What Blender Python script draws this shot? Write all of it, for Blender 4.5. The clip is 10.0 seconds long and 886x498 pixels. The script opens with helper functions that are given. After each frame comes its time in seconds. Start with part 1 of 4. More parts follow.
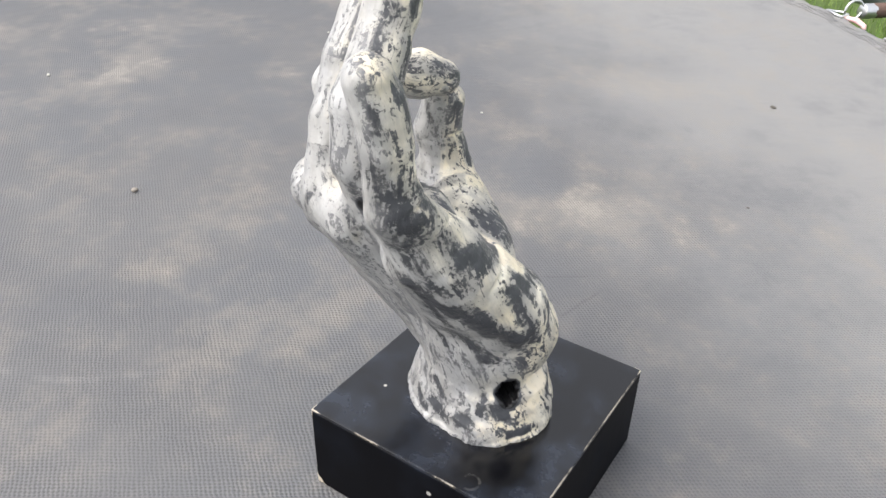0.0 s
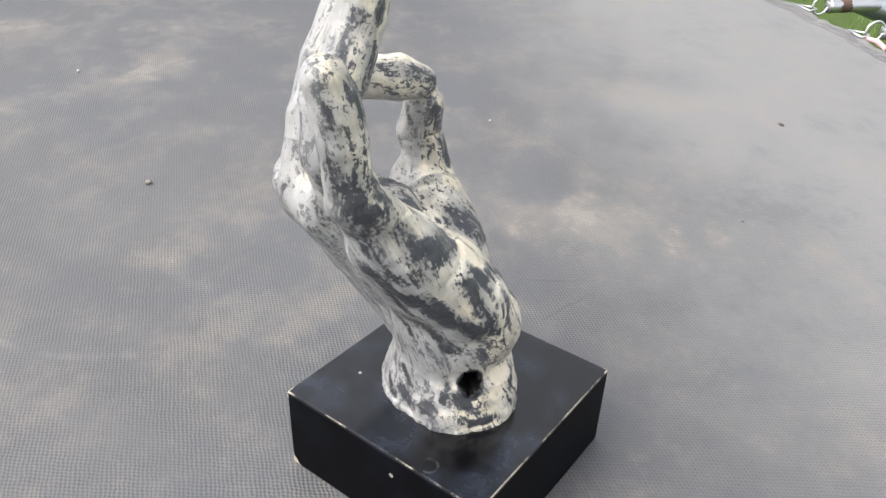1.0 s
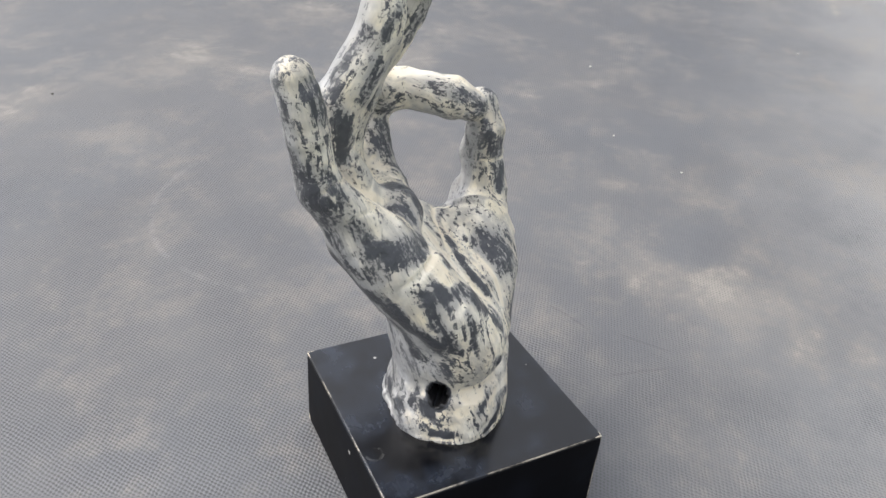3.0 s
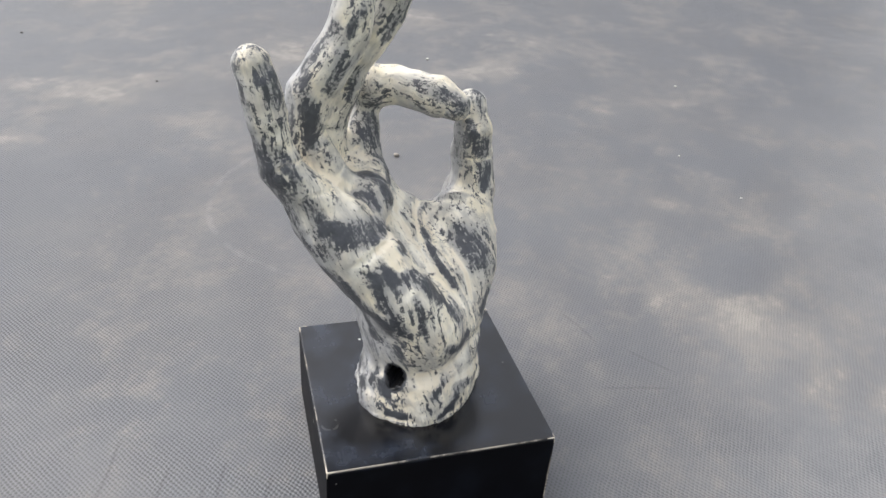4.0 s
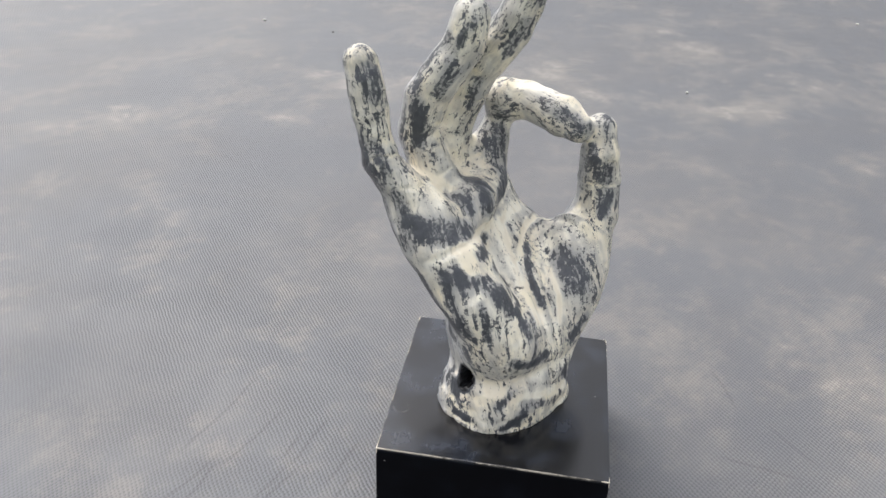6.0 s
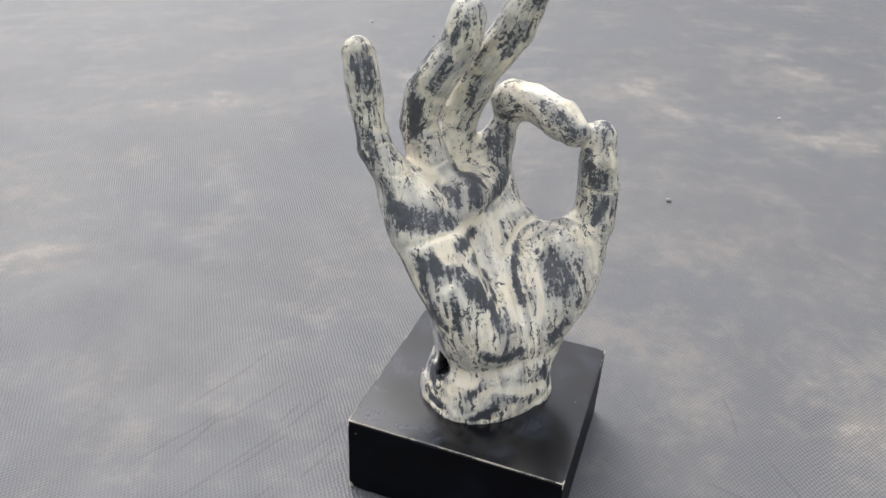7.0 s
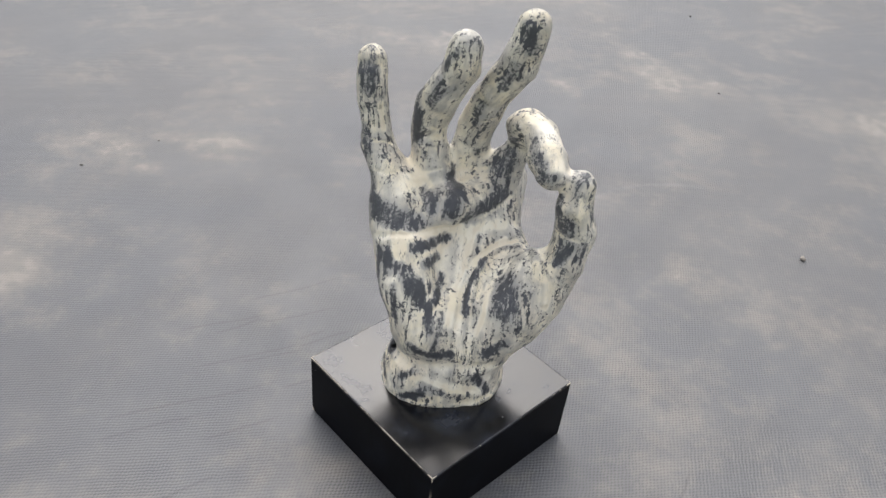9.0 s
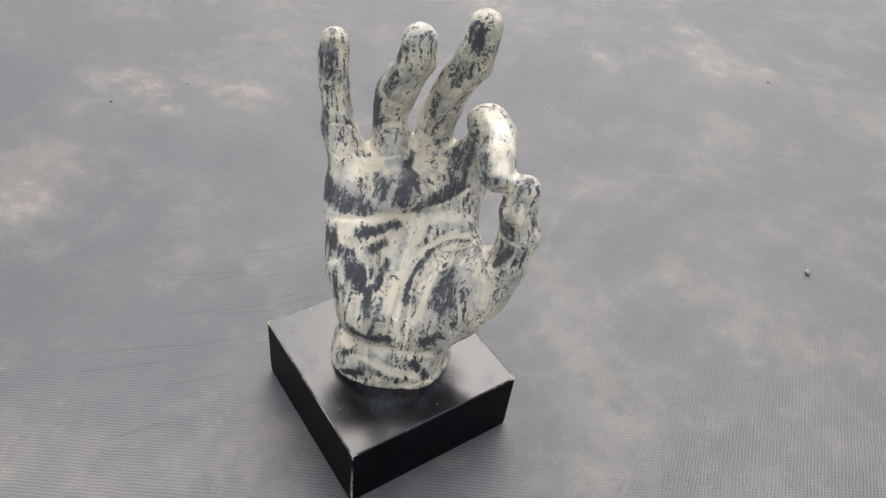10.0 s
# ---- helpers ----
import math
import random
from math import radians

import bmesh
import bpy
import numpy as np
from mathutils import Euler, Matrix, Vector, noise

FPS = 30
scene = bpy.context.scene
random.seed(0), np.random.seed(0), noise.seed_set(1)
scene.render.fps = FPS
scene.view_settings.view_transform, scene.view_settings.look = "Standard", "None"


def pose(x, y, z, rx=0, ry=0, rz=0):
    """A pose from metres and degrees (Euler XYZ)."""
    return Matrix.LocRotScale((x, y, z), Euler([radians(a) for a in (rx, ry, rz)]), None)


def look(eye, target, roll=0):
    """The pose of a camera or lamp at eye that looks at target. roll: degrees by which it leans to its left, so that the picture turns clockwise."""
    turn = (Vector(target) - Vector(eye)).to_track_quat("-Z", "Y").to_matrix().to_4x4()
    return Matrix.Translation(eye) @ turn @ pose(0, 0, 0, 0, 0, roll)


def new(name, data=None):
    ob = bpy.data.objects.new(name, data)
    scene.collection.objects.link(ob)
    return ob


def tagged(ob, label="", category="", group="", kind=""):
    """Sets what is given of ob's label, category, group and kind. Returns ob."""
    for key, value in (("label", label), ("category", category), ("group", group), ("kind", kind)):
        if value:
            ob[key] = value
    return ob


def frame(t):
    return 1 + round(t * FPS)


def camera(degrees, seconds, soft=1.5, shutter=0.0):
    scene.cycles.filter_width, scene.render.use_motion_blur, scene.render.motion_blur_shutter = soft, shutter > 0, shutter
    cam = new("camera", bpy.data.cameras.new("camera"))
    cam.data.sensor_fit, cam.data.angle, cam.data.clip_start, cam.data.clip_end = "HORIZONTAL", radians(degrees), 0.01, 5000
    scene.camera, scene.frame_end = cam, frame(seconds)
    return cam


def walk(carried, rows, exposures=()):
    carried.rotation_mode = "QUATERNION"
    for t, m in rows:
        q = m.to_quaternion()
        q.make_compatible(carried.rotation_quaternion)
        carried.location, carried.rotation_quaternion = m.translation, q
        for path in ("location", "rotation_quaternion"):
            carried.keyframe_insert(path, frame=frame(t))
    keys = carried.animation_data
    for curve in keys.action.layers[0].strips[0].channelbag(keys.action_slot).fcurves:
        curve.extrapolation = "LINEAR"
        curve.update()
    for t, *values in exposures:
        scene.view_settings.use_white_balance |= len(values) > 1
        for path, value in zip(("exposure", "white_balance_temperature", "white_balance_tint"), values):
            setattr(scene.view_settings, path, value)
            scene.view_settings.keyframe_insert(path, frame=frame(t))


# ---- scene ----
# A weathered plaster hand on a black block, standing on a garden trampoline.
# World: metres, z = 0 is the trampoline's mat, the block's sides lie along x and y.
cam = camera(59.6, 10.0, soft=1.5)
PATH = [
    (0, (0.136, -0.248, 0.324), (-0.772, 1.139, -0.796), 2.0),
    (0.5, (0.144, -0.256, 0.331), (-0.774, 1.133, -0.777), 1.9),
    (1, (0.17, -0.247, 0.33), (-0.812, 1.102, -0.773), 2.7),
    (1.5, (0.201, -0.224, 0.341), (-0.932, 1.011, -0.75), 2.3),
    (2, (0.23, -0.199, 0.354), (-1.035, 0.909, -0.728), 3.0),
    (2.2, (0.241, -0.192, 0.353), (-1.077, 0.834, -0.747), 3.4),
    (3.3, (0.277, -0.136, 0.344), (-1.236, 0.607, -0.732), 4.3),
    (3.5, (0.285, -0.122, 0.348), (-1.256, 0.592, -0.708), 4.5),
    (4, (0.317, -0.087, 0.35), (-1.289, 0.407, -0.735), 3.5),
    (4.5, (0.322, -0.098, 0.334), (-1.341, 0.251, -0.721), 1.9),
    (5, (0.323, -0.076, 0.346), (-1.373, 0.102, -0.698), 0.4),
    (5.2, (0.325, -0.055, 0.347), (-1.373, 0.022, -0.708), 0.7),
    (6.3, (0.338, 0.039, 0.353), (-1.318, -0.333, -0.705), 0.4),
    (6.5, (0.336, 0.051, 0.352), (-1.302, -0.379, -0.712), 0.3),
    (7, (0.336, 0.093, 0.351), (-1.273, -0.487, -0.683), 1.0),
    (7.5, (0.322, 0.141, 0.358), (-1.204, -0.671, -0.648), -0.6),
    (8, (0.302, 0.181, 0.372), (-1.061, -0.811, -0.704), 0.7),
    (8.5, (0.277, 0.22, 0.39), (-0.928, -0.91, -0.738), 1.4),
    (9, (0.246, 0.252, 0.415), (-0.857, -0.899, -0.793), 3.3),
    (9.5, (0.213, 0.272, 0.434), (-0.78, -0.876, -0.869), 4.6),
    (10, (0.175, 0.287, 0.444), (-0.709, -0.91, -0.893), 4.8),
]
EXPOSURES = [(0.0, 1.10, 6640, 11), (2.0, 0.98, 6560, 11), (3.5, 0.89, 6500, 11), (5.0, 0.91, 6500, 11), (6.5, 0.88, 6500, 11), (8.5, 0.73, 6540, 11), (10.0, 0.74, 6600, 11)]
walk(cam, [(t, look(eye, target, roll)) for t, eye, target, roll in PATH], EXPOSURES)

# ---------------------------------------------------------------- light
SUN_HEIGHT, SUN_TURN = radians(55), radians(222)
world = bpy.data.worlds.new("overcast_sky")
scene.world = world
world.use_nodes = True
wn, wl = world.node_tree.nodes, world.node_tree.links
wn.clear()
sky = wn.new("ShaderNodeTexSky")
sky.sky_type, sky.sun_disc = "NISHITA", False
sky.sun_elevation, sky.sun_rotation = SUN_HEIGHT, SUN_TURN
sky.air_density, sky.dust_density, sky.ozone_density = 1.0, 6.0, 1.0
pale = wn.new("ShaderNodeHueSaturation")
pale.inputs["Saturation"].default_value = 0.38
bg = wn.new("ShaderNodeBackground")
wo = wn.new("ShaderNodeOutputWorld")
wl.new(sky.outputs[0], pale.inputs["Color"])
# a veiled sky is somewhat darker towards the horizon
around = wn.new("ShaderNodeTexCoord")
height = wn.new("ShaderNodeSeparateXYZ")
veil = wn.new("ShaderNodeMapRange")
for s, v in zip(veil.inputs[1:5], (0.0, 1.0, 0.80, 1.05)):
    s.default_value = v
strong = wn.new("ShaderNodeMath")
strong.operation = "MULTIPLY"
strong.inputs[1].default_value = 0.15
wl.new(around.outputs["Generated"], height.inputs[0])
wl.new(height.outputs[2], veil.inputs[0])
wl.new(veil.outputs[0], strong.inputs[0])
wl.new(strong.outputs[0], bg.inputs["Strength"])
cloud = wn.new("ShaderNodeMix")
cloud.data_type = "RGBA"
cloud.inputs[0].default_value = 0.45
cloud.inputs[7].default_value = (4.8, 5.0, 5.35, 1.0)
wl.new(pale.outputs[0], cloud.inputs[6])
wl.new(cloud.outputs[2], bg.inputs["Color"])
wl.new(bg.outputs[0], wo.inputs[0])

sun_data = bpy.data.lights.new("veiled_sun", "SUN")
sun_data.energy, sun_data.angle, sun_data.color = 0.73, radians(44), (1.0, 0.993, 0.982)
sun = new("veiled_sun", sun_data)
toward = Vector((math.sin(SUN_TURN) * math.cos(SUN_HEIGHT), math.cos(SUN_TURN) * math.cos(SUN_HEIGHT), math.sin(SUN_HEIGHT)))
sun.matrix_world = look(toward * 5, (0, 0, 0))


# ---------------------------------------------------------------- materials
# the statue's own axes: out of the palm, and towards the thumb
PALM_N = Vector((0.8713, 0.4907, 0.0))
PALM_W = Vector((-0.4907, 0.8713, 0.0))
SIDE, TALL = 0.06, 0.050  # half the block's side, and its height


class Mat:
    """A small node builder."""

    def __init__(self, name):
        self.m = bpy.data.materials.new(name)
        self.m.use_nodes = True
        self.nt = self.m.node_tree
        self.nt.nodes.clear()
        self.out = self.nt.nodes.new("ShaderNodeOutputMaterial")
        self.b = self.nt.nodes.new("ShaderNodeBsdfPrincipled")
        self.nt.links.new(self.b.outputs[0], self.out.inputs[0])

    def put(self, socket, v):
        if isinstance(v, bpy.types.NodeSocket):
            self.nt.links.new(v, socket)
        elif v is not None:
            if isinstance(v, tuple) and len(v) == 3 and socket.type == "RGBA":
                v = (*v, 1.0)
            socket.default_value = v

    def math(self, op, a, b=None, c=None, clamp=False):
        n = self.nt.nodes.new("ShaderNodeMath")
        n.operation, n.use_clamp = op, clamp
        for s, v in zip(n.inputs, (a, b, c)):
            self.put(s, v)
        return n.outputs[0]

    def vec(self, op, a, b=None):
        n = self.nt.nodes.new("ShaderNodeVectorMath")
        n.operation = op
        self.put(n.inputs[0], a)
        if b is not None:
            self.put(n.inputs[3] if op == "SCALE" else n.inputs[1], b)
        return n.outputs["Value"] if op in ("LENGTH", "DOT_PRODUCT", "DISTANCE") else n.outputs[0]

    def coords(self, kind="Object"):
        return self.nt.nodes.new("ShaderNodeTexCoord").outputs[kind]

    def attr(self, name, out="Fac"):
        n = self.nt.nodes.new("ShaderNodeAttribute")
        n.attribute_name = name
        return n.outputs[out]

    def mapping(self, v, scale=(1, 1, 1), turn=(0, 0, 0), shift=(0, 0, 0)):
        n = self.nt.nodes.new("ShaderNodeMapping")
        self.put(n.inputs["Vector"], v)
        n.inputs["Scale"].default_value = scale
        n.inputs["Rotation"].default_value = [radians(a) for a in turn]
        n.inputs["Location"].default_value = shift
        return n.outputs[0]

    def noise(self, v, scale, detail=4.0, rough=0.55, distortion=0.0, out="Fac"):
        n = self.nt.nodes.new("ShaderNodeTexNoise")
        self.put(n.inputs["Vector"], v)
        n.inputs["Scale"].default_value, n.inputs["Detail"].default_value = scale, detail
        n.inputs["Roughness"].default_value, n.inputs["Distortion"].default_value = rough, distortion
        return n.outputs[out]

    def voronoi(self, v, scale, out="Distance"):
        n = self.nt.nodes.new("ShaderNodeTexVoronoi")
        self.put(n.inputs["Vector"], v)
        n.inputs["Scale"].default_value = scale
        return n.outputs[out]

    def ramp(self, v, lo, hi, to_lo=0.0, to_hi=1.0):
        n = self.nt.nodes.new("ShaderNodeMapRange")
        n.interpolation_type = "SMOOTHSTEP"
        for s, x in zip(n.inputs[:5], (v, lo, hi, to_lo, to_hi)):
            self.put(s, x)
        return n.outputs[0]

    def mix(self, f, a, b, blend="MIX"):
        n = self.nt.nodes.new("ShaderNodeMix")
        n.data_type, n.blend_type = "RGBA", blend
        self.put(n.inputs[0], f)
        self.put(n.inputs[6], a)
        self.put(n.inputs[7], b)
        return n.outputs[2]

    def split(self, v):
        n = self.nt.nodes.new("ShaderNodeSeparateXYZ")
        self.put(n.inputs[0], v)
        return n.outputs

    def bump(self, h, strength, distance, normal=None):
        n = self.nt.nodes.new("ShaderNodeBump")
        n.inputs["Strength"].default_value, n.inputs["Distance"].default_value = strength, distance
        self.put(n.inputs["Height"], h)
        if normal is not None:
            self.put(n.inputs["Normal"], normal)
        return n.outputs[0]

    def set(self, color=None, rough=None, metal=None, normal=None, spec=None, coat=None):
        for key, v in (("Base Color", color), ("Roughness", rough), ("Metallic", metal), ("Normal", normal), ("Specular IOR Level", spec), ("Coat Weight", coat)):
            if v is not None:
                self.put(self.b.inputs[key], v)
        return self.m


def plaster_paint():
    """Charcoal ground under dry-brushed cream paint, worn off in streaks along the form."""
    m = Mat("worn_cream_paint")
    p = m.coords()
    flow = m.attr("flow", "Vector")
    wear = m.attr("wear")
    warp = m.vec("SCALE", m.vec("SUBTRACT", m.noise(p, 60, 2, out="Color"), (0.5, 0.5, 0.5)), 0.005)
    v = m.vec("ADD", flow, warp)
    streak = m.math("ADD", m.math("MULTIPLY", m.noise(v, 190, 6, 0.70), 0.55), m.math("MULTIPLY", m.noise(v, 420, 4, 0.62), 0.45))
    flake = m.noise(m.vec("ADD", p, m.vec("SCALE", warp, 0.6)), 500, 5, 0.72)
    patch = m.noise(p, 42, 3, 0.55)
    # angular flakes: whole cells hold or let go
    chips = m.math("ADD", m.math("MULTIPLY", m.split(m.voronoi(v, 500, "Color"))[0], 0.60), m.math("MULTIPLY", m.split(m.voronoi(m.vec("ADD", p, warp), 840, "Color"))[0], 0.40))
    level = m.math("ADD", m.math("ADD", m.math("MULTIPLY", streak, 0.70), m.math("MULTIPLY", flake, 0.30)), m.math("MULTIPLY_ADD", patch, 0.26, -0.13))
    level = m.math("ADD", m.math("ADD", level, wear), m.math("MULTIPLY_ADD", chips, 0.20, -0.10))
    level = m.math("ADD", level, m.math("MULTIPLY_ADD", m.noise(v, 780, 3, 0.6), 0.16, -0.08))
    paint = m.ramp(level, 0.428, 0.458)
    # a thin second wash shows grey between bare ground and full cream
    wash = m.math("MULTIPLY", m.ramp(level, 0.34, 0.465), m.ramp(m.noise(p, 120, 4, 0.65), 0.36, 0.58))
    # where the brush ran dry the charcoal shows through
    thin = m.ramp(m.math("ADD", m.noise(v, 140, 5, 0.68), m.math("MULTIPLY", wear, -1.6)), 0.44, 0.66)
    smoke = m.math("MULTIPLY", m.ramp(m.noise(p, 62, 3, 0.6), 0.44, 0.68), m.ramp(wear, 0.05, -0.03))
    cream = m.mix(m.ramp(m.noise(p, 45, 4), 0.38, 0.62), (0.81, 0.73, 0.55), (0.87, 0.82, 0.69))
    # the palm side has yellowed; its lighter colour also makes up for weaker light
    palm_facing = m.attr("palm_facing")
    palm_tone = m.ramp(m.math("ADD", palm_facing, m.math("MULTIPLY_ADD", patch, 0.8, -0.4)), -0.55, 0.05)
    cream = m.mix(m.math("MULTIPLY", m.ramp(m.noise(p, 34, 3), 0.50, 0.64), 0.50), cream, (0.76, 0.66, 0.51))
    cream = m.mix(palm_tone, m.mix(patch, (0.47, 0.472, 0.468), (0.62, 0.617, 0.600)), cream)
    cream = m.mix(m.math("MULTIPLY", m.ramp(wear, 0.02, 0.11), m.ramp(m.noise(v, 150, 4), 0.42, 0.58)), cream, (0.76, 0.68, 0.53))
    cream = m.mix(m.math("MULTIPLY", thin, 0.55), cream, (0.36, 0.345, 0.315))
    # the back keeps a thin bluish-grey glaze, deepened to tone down its light
    glaze = m.math("MULTIPLY", m.math("SUBTRACT", 1.0, palm_tone), m.ramp(m.noise(v, 90, 5, 0.65), 0.34, 0.62))
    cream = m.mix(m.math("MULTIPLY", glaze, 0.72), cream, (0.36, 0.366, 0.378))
    cream = m.mix(m.math("MULTIPLY", smoke, 0.45), cream, (0.21, 0.208, 0.200))
    # a thin grey film of dust, missing where the cream lies thick
    film = m.math("MULTIPLY", m.ramp(m.noise(p, 30, 5, 0.62), 0.44, 0.62), m.ramp(wear, 0.07, 0.01))
    cream = m.mix(m.math("MULTIPLY", film, 0.42), cream, (0.40, 0.392, 0.37))
    # round the rubbed places the cream is smudged to grey
    edge = m.math("ADD", wear, m.math("MULTIPLY_ADD", m.noise(v, 130, 5, 0.65), 0.22, -0.11))
    cream = m.mix(m.math("MULTIPLY", m.ramp(edge, 0.0, -0.085), 0.62), cream, (0.30, 0.30, 0.298))
    dark = m.mix(m.noise(p, 300, 3), (0.035, 0.037, 0.044), (0.088, 0.093, 0.102))
    dark = m.mix(m.math("MULTIPLY", wash, 0.55), dark, (0.33, 0.325, 0.310))
    # fine cracks that wander along the brush strokes
    crack = m.ramp(m.math("ABSOLUTE", m.math("SUBTRACT", m.noise(v, 170, 3, 0.6), 0.5)), 0.011, 0.003)
    crack = m.math("MULTIPLY", crack, m.ramp(m.noise(p, 55, 2), 0.45, 0.60))
    paint = m.math("MULTIPLY", paint, m.math("MULTIPLY_ADD", crack, -0.75, 1.0))
    lumps = m.noise(p, 110, 3, 0.6)
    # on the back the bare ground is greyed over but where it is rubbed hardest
    grey = m.math("MULTIPLY", m.math("SUBTRACT", 1.0, palm_tone), m.ramp(wear, -0.085, -0.015))
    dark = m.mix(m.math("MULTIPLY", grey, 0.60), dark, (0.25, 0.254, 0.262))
    # the drilled holes are coloured near black, for the shade inside them
    dark = m.mix(m.ramp(wear, -0.30, -0.45), dark, (0.012, 0.012, 0.013))
    color = m.mix(paint, dark, cream)
    grain = m.noise(v, 900, 2)
    h = m.math("ADD", m.math("MULTIPLY", paint, 0.7), m.math("ADD", m.math("MULTIPLY", streak, 0.6), m.math("MULTIPLY", grain, 0.25)))
    rough = m.math("MULTIPLY_ADD", paint, 0.14, 0.36)
    return m.set(color, rough, 0.0, m.bump(h, 0.6, 0.0011, m.bump(lumps, 0.40, 0.0025)), 0.5)


def black_lacquer():
    """Black satin paint on wood with pale chipped edges, scuffs and dust tinted like reflected sky."""
    m = Mat("chipped_black_lacquer")
    p = m.coords()
    x, y, z = m.split(p)
    dx = m.math("SUBTRACT", SIDE, m.math("ABSOLUTE", x))
    dy = m.math("SUBTRACT", SIDE, m.math("ABSOLUTE", y))
    dz = m.math("MINIMUM", m.math("SUBTRACT", TALL, z), z)
    near = m.math("MINIMUM", m.math("MINIMUM", m.math("MAXIMUM", dx, dy), m.math("MAXIMUM", dx, dz)), m.math("MAXIMUM", dy, dz))
    chip = m.ramp(near, 0.0012, 0.0003)
    corner = m.math("MAXIMUM", m.math("MAXIMUM", dx, dy), dz)
    chip = m.math("ADD", chip, m.ramp(corner, 0.006, 0.001, 0.0, 0.5))
    knock = m.vec("DISTANCE", p, (-SIDE, -SIDE, 0.001))
    chip = m.math("ADD", chip, m.ramp(knock, 0.0055, 0.003))
    c1 = m.noise(p, 260, 4, 0.65)
    c2 = m.noise(p, 45, 2)
    bare = m.ramp(m.math("ADD", m.math("MULTIPLY_ADD", c1, 0.45, chip), m.math("MULTIPLY", c2, 0.5)), 1.53, 1.57)
    specks = m.ramp(m.voronoi(p, 75), 0.045, 0.03)
    specks = m.math("MULTIPLY", specks, m.ramp(m.noise(p, 30, 1), 0.55, 0.62))
    dust = m.math("MULTIPLY", m.ramp(m.noise(p, 35, 4, 0.6), 0.42, 0.75), m.ramp(z, TALL - 0.003, TALL - 0.001, 0.15, 1.0))
    # bluish dust on the top, its colour standing in for the sky's reflection
    col = m.mix(m.math("MULTIPLY", m.math("MULTIPLY_ADD", dust, 0.6, 0.01), 0.75), (0.003, 0.003, 0.004), (0.042, 0.056, 0.086))
    col = m.mix(m.math("MULTIPLY", specks, 0.5), col, (0.3, 0.29, 0.27))
    mark = m.vec("SUBTRACT", p, (0.027, -0.0535, TALL))
    mark = m.ramp(m.math("ABSOLUTE", m.math("SUBTRACT", m.vec("LENGTH", mark), 0.0042)), 0.0009, 0.0003)
    mark = m.math("MULTIPLY", mark, m.ramp(m.noise(p, 150, 2), 0.44, 0.62))
    fleck = m.ramp(m.vec("DISTANCE", p, (-0.041, -0.026, TALL)), 0.0011, 0.0006)
    fleck = m.math("MAXIMUM", fleck, m.ramp(m.vec("DISTANCE", p, (0.0096, -SIDE, 0.037)), 0.0016, 0.0008))
    col = m.mix(m.math("MAXIMUM", m.math("MULTIPLY", mark, 0.07), m.math("MULTIPLY", fleck, 0.8)), col, (0.45, 0.44, 0.41))
    upright = m.math("MULTIPLY", m.ramp(m.math("MAXIMUM", m.math("SUBTRACT", SIDE, x), m.math("SUBTRACT", SIDE, y)), 0.0013, 0.0006), m.ramp(m.math("ADD", z, m.math("MULTIPLY", c2, 0.03)), 0.052, 0.030))
    bare = m.math("MAXIMUM", bare, m.math("MULTIPLY", upright, m.ramp(c1, 0.40, 0.52)))
    bare = m.math("MAXIMUM", bare, m.ramp(m.vec("DISTANCE", p, (SIDE, -SIDE, 0.001)), 0.0032, 0.0018))
    # two upper edges are worn to a thin pale line
    upper = m.math("SUBTRACT", TALL, z)
    worn = m.math("MULTIPLY", m.ramp(m.math("MAXIMUM", m.math("SUBTRACT", SIDE, x), upper), 0.0009, 0.0004), m.ramp(m.math("MULTIPLY_ADD", c1, 0.5, c2), 0.56, 0.80))
    worn = m.math("MAXIMUM", worn, m.math("MULTIPLY", m.ramp(m.math("MAXIMUM", m.math("ADD", SIDE, y), upper), 0.0008, 0.0004), m.ramp(m.math("MULTIPLY_ADD", c1, 0.5, c2), 0.72, 0.92)))
    bare = m.math("MAXIMUM", bare, m.math("MULTIPLY", worn, 0.65))
    col = m.mix(bare, col, (0.52, 0.46, 0.37))
    scratch = m.noise(m.mapping(p, (40, 900, 40), (0, 0, 35)), 1.0, 2)
    rough = m.math("ADD", m.math("MULTIPLY_ADD", dust, 0.14, 0.15), m.math("MULTIPLY", bare, 0.35))
    rough = m.math("ADD", rough, m.math("MULTIPLY", scratch, 0.06))
    h = m.math("ADD", m.math("MULTIPLY", c2, 0.5), m.math("MULTIPLY", bare, -0.6))
    # the top is polished, the sides are brushed dull
    top = m.ramp(z, TALL - 0.002, TALL - 0.0005)
    rough = m.math("ADD", rough, m.math("MULTIPLY_ADD", top, -0.25, 0.25))
    return m.set(col, rough, 0.0, m.bump(h, 0.3, 0.0006), m.math("MULTIPLY_ADD", top, 0.50, 0.04))


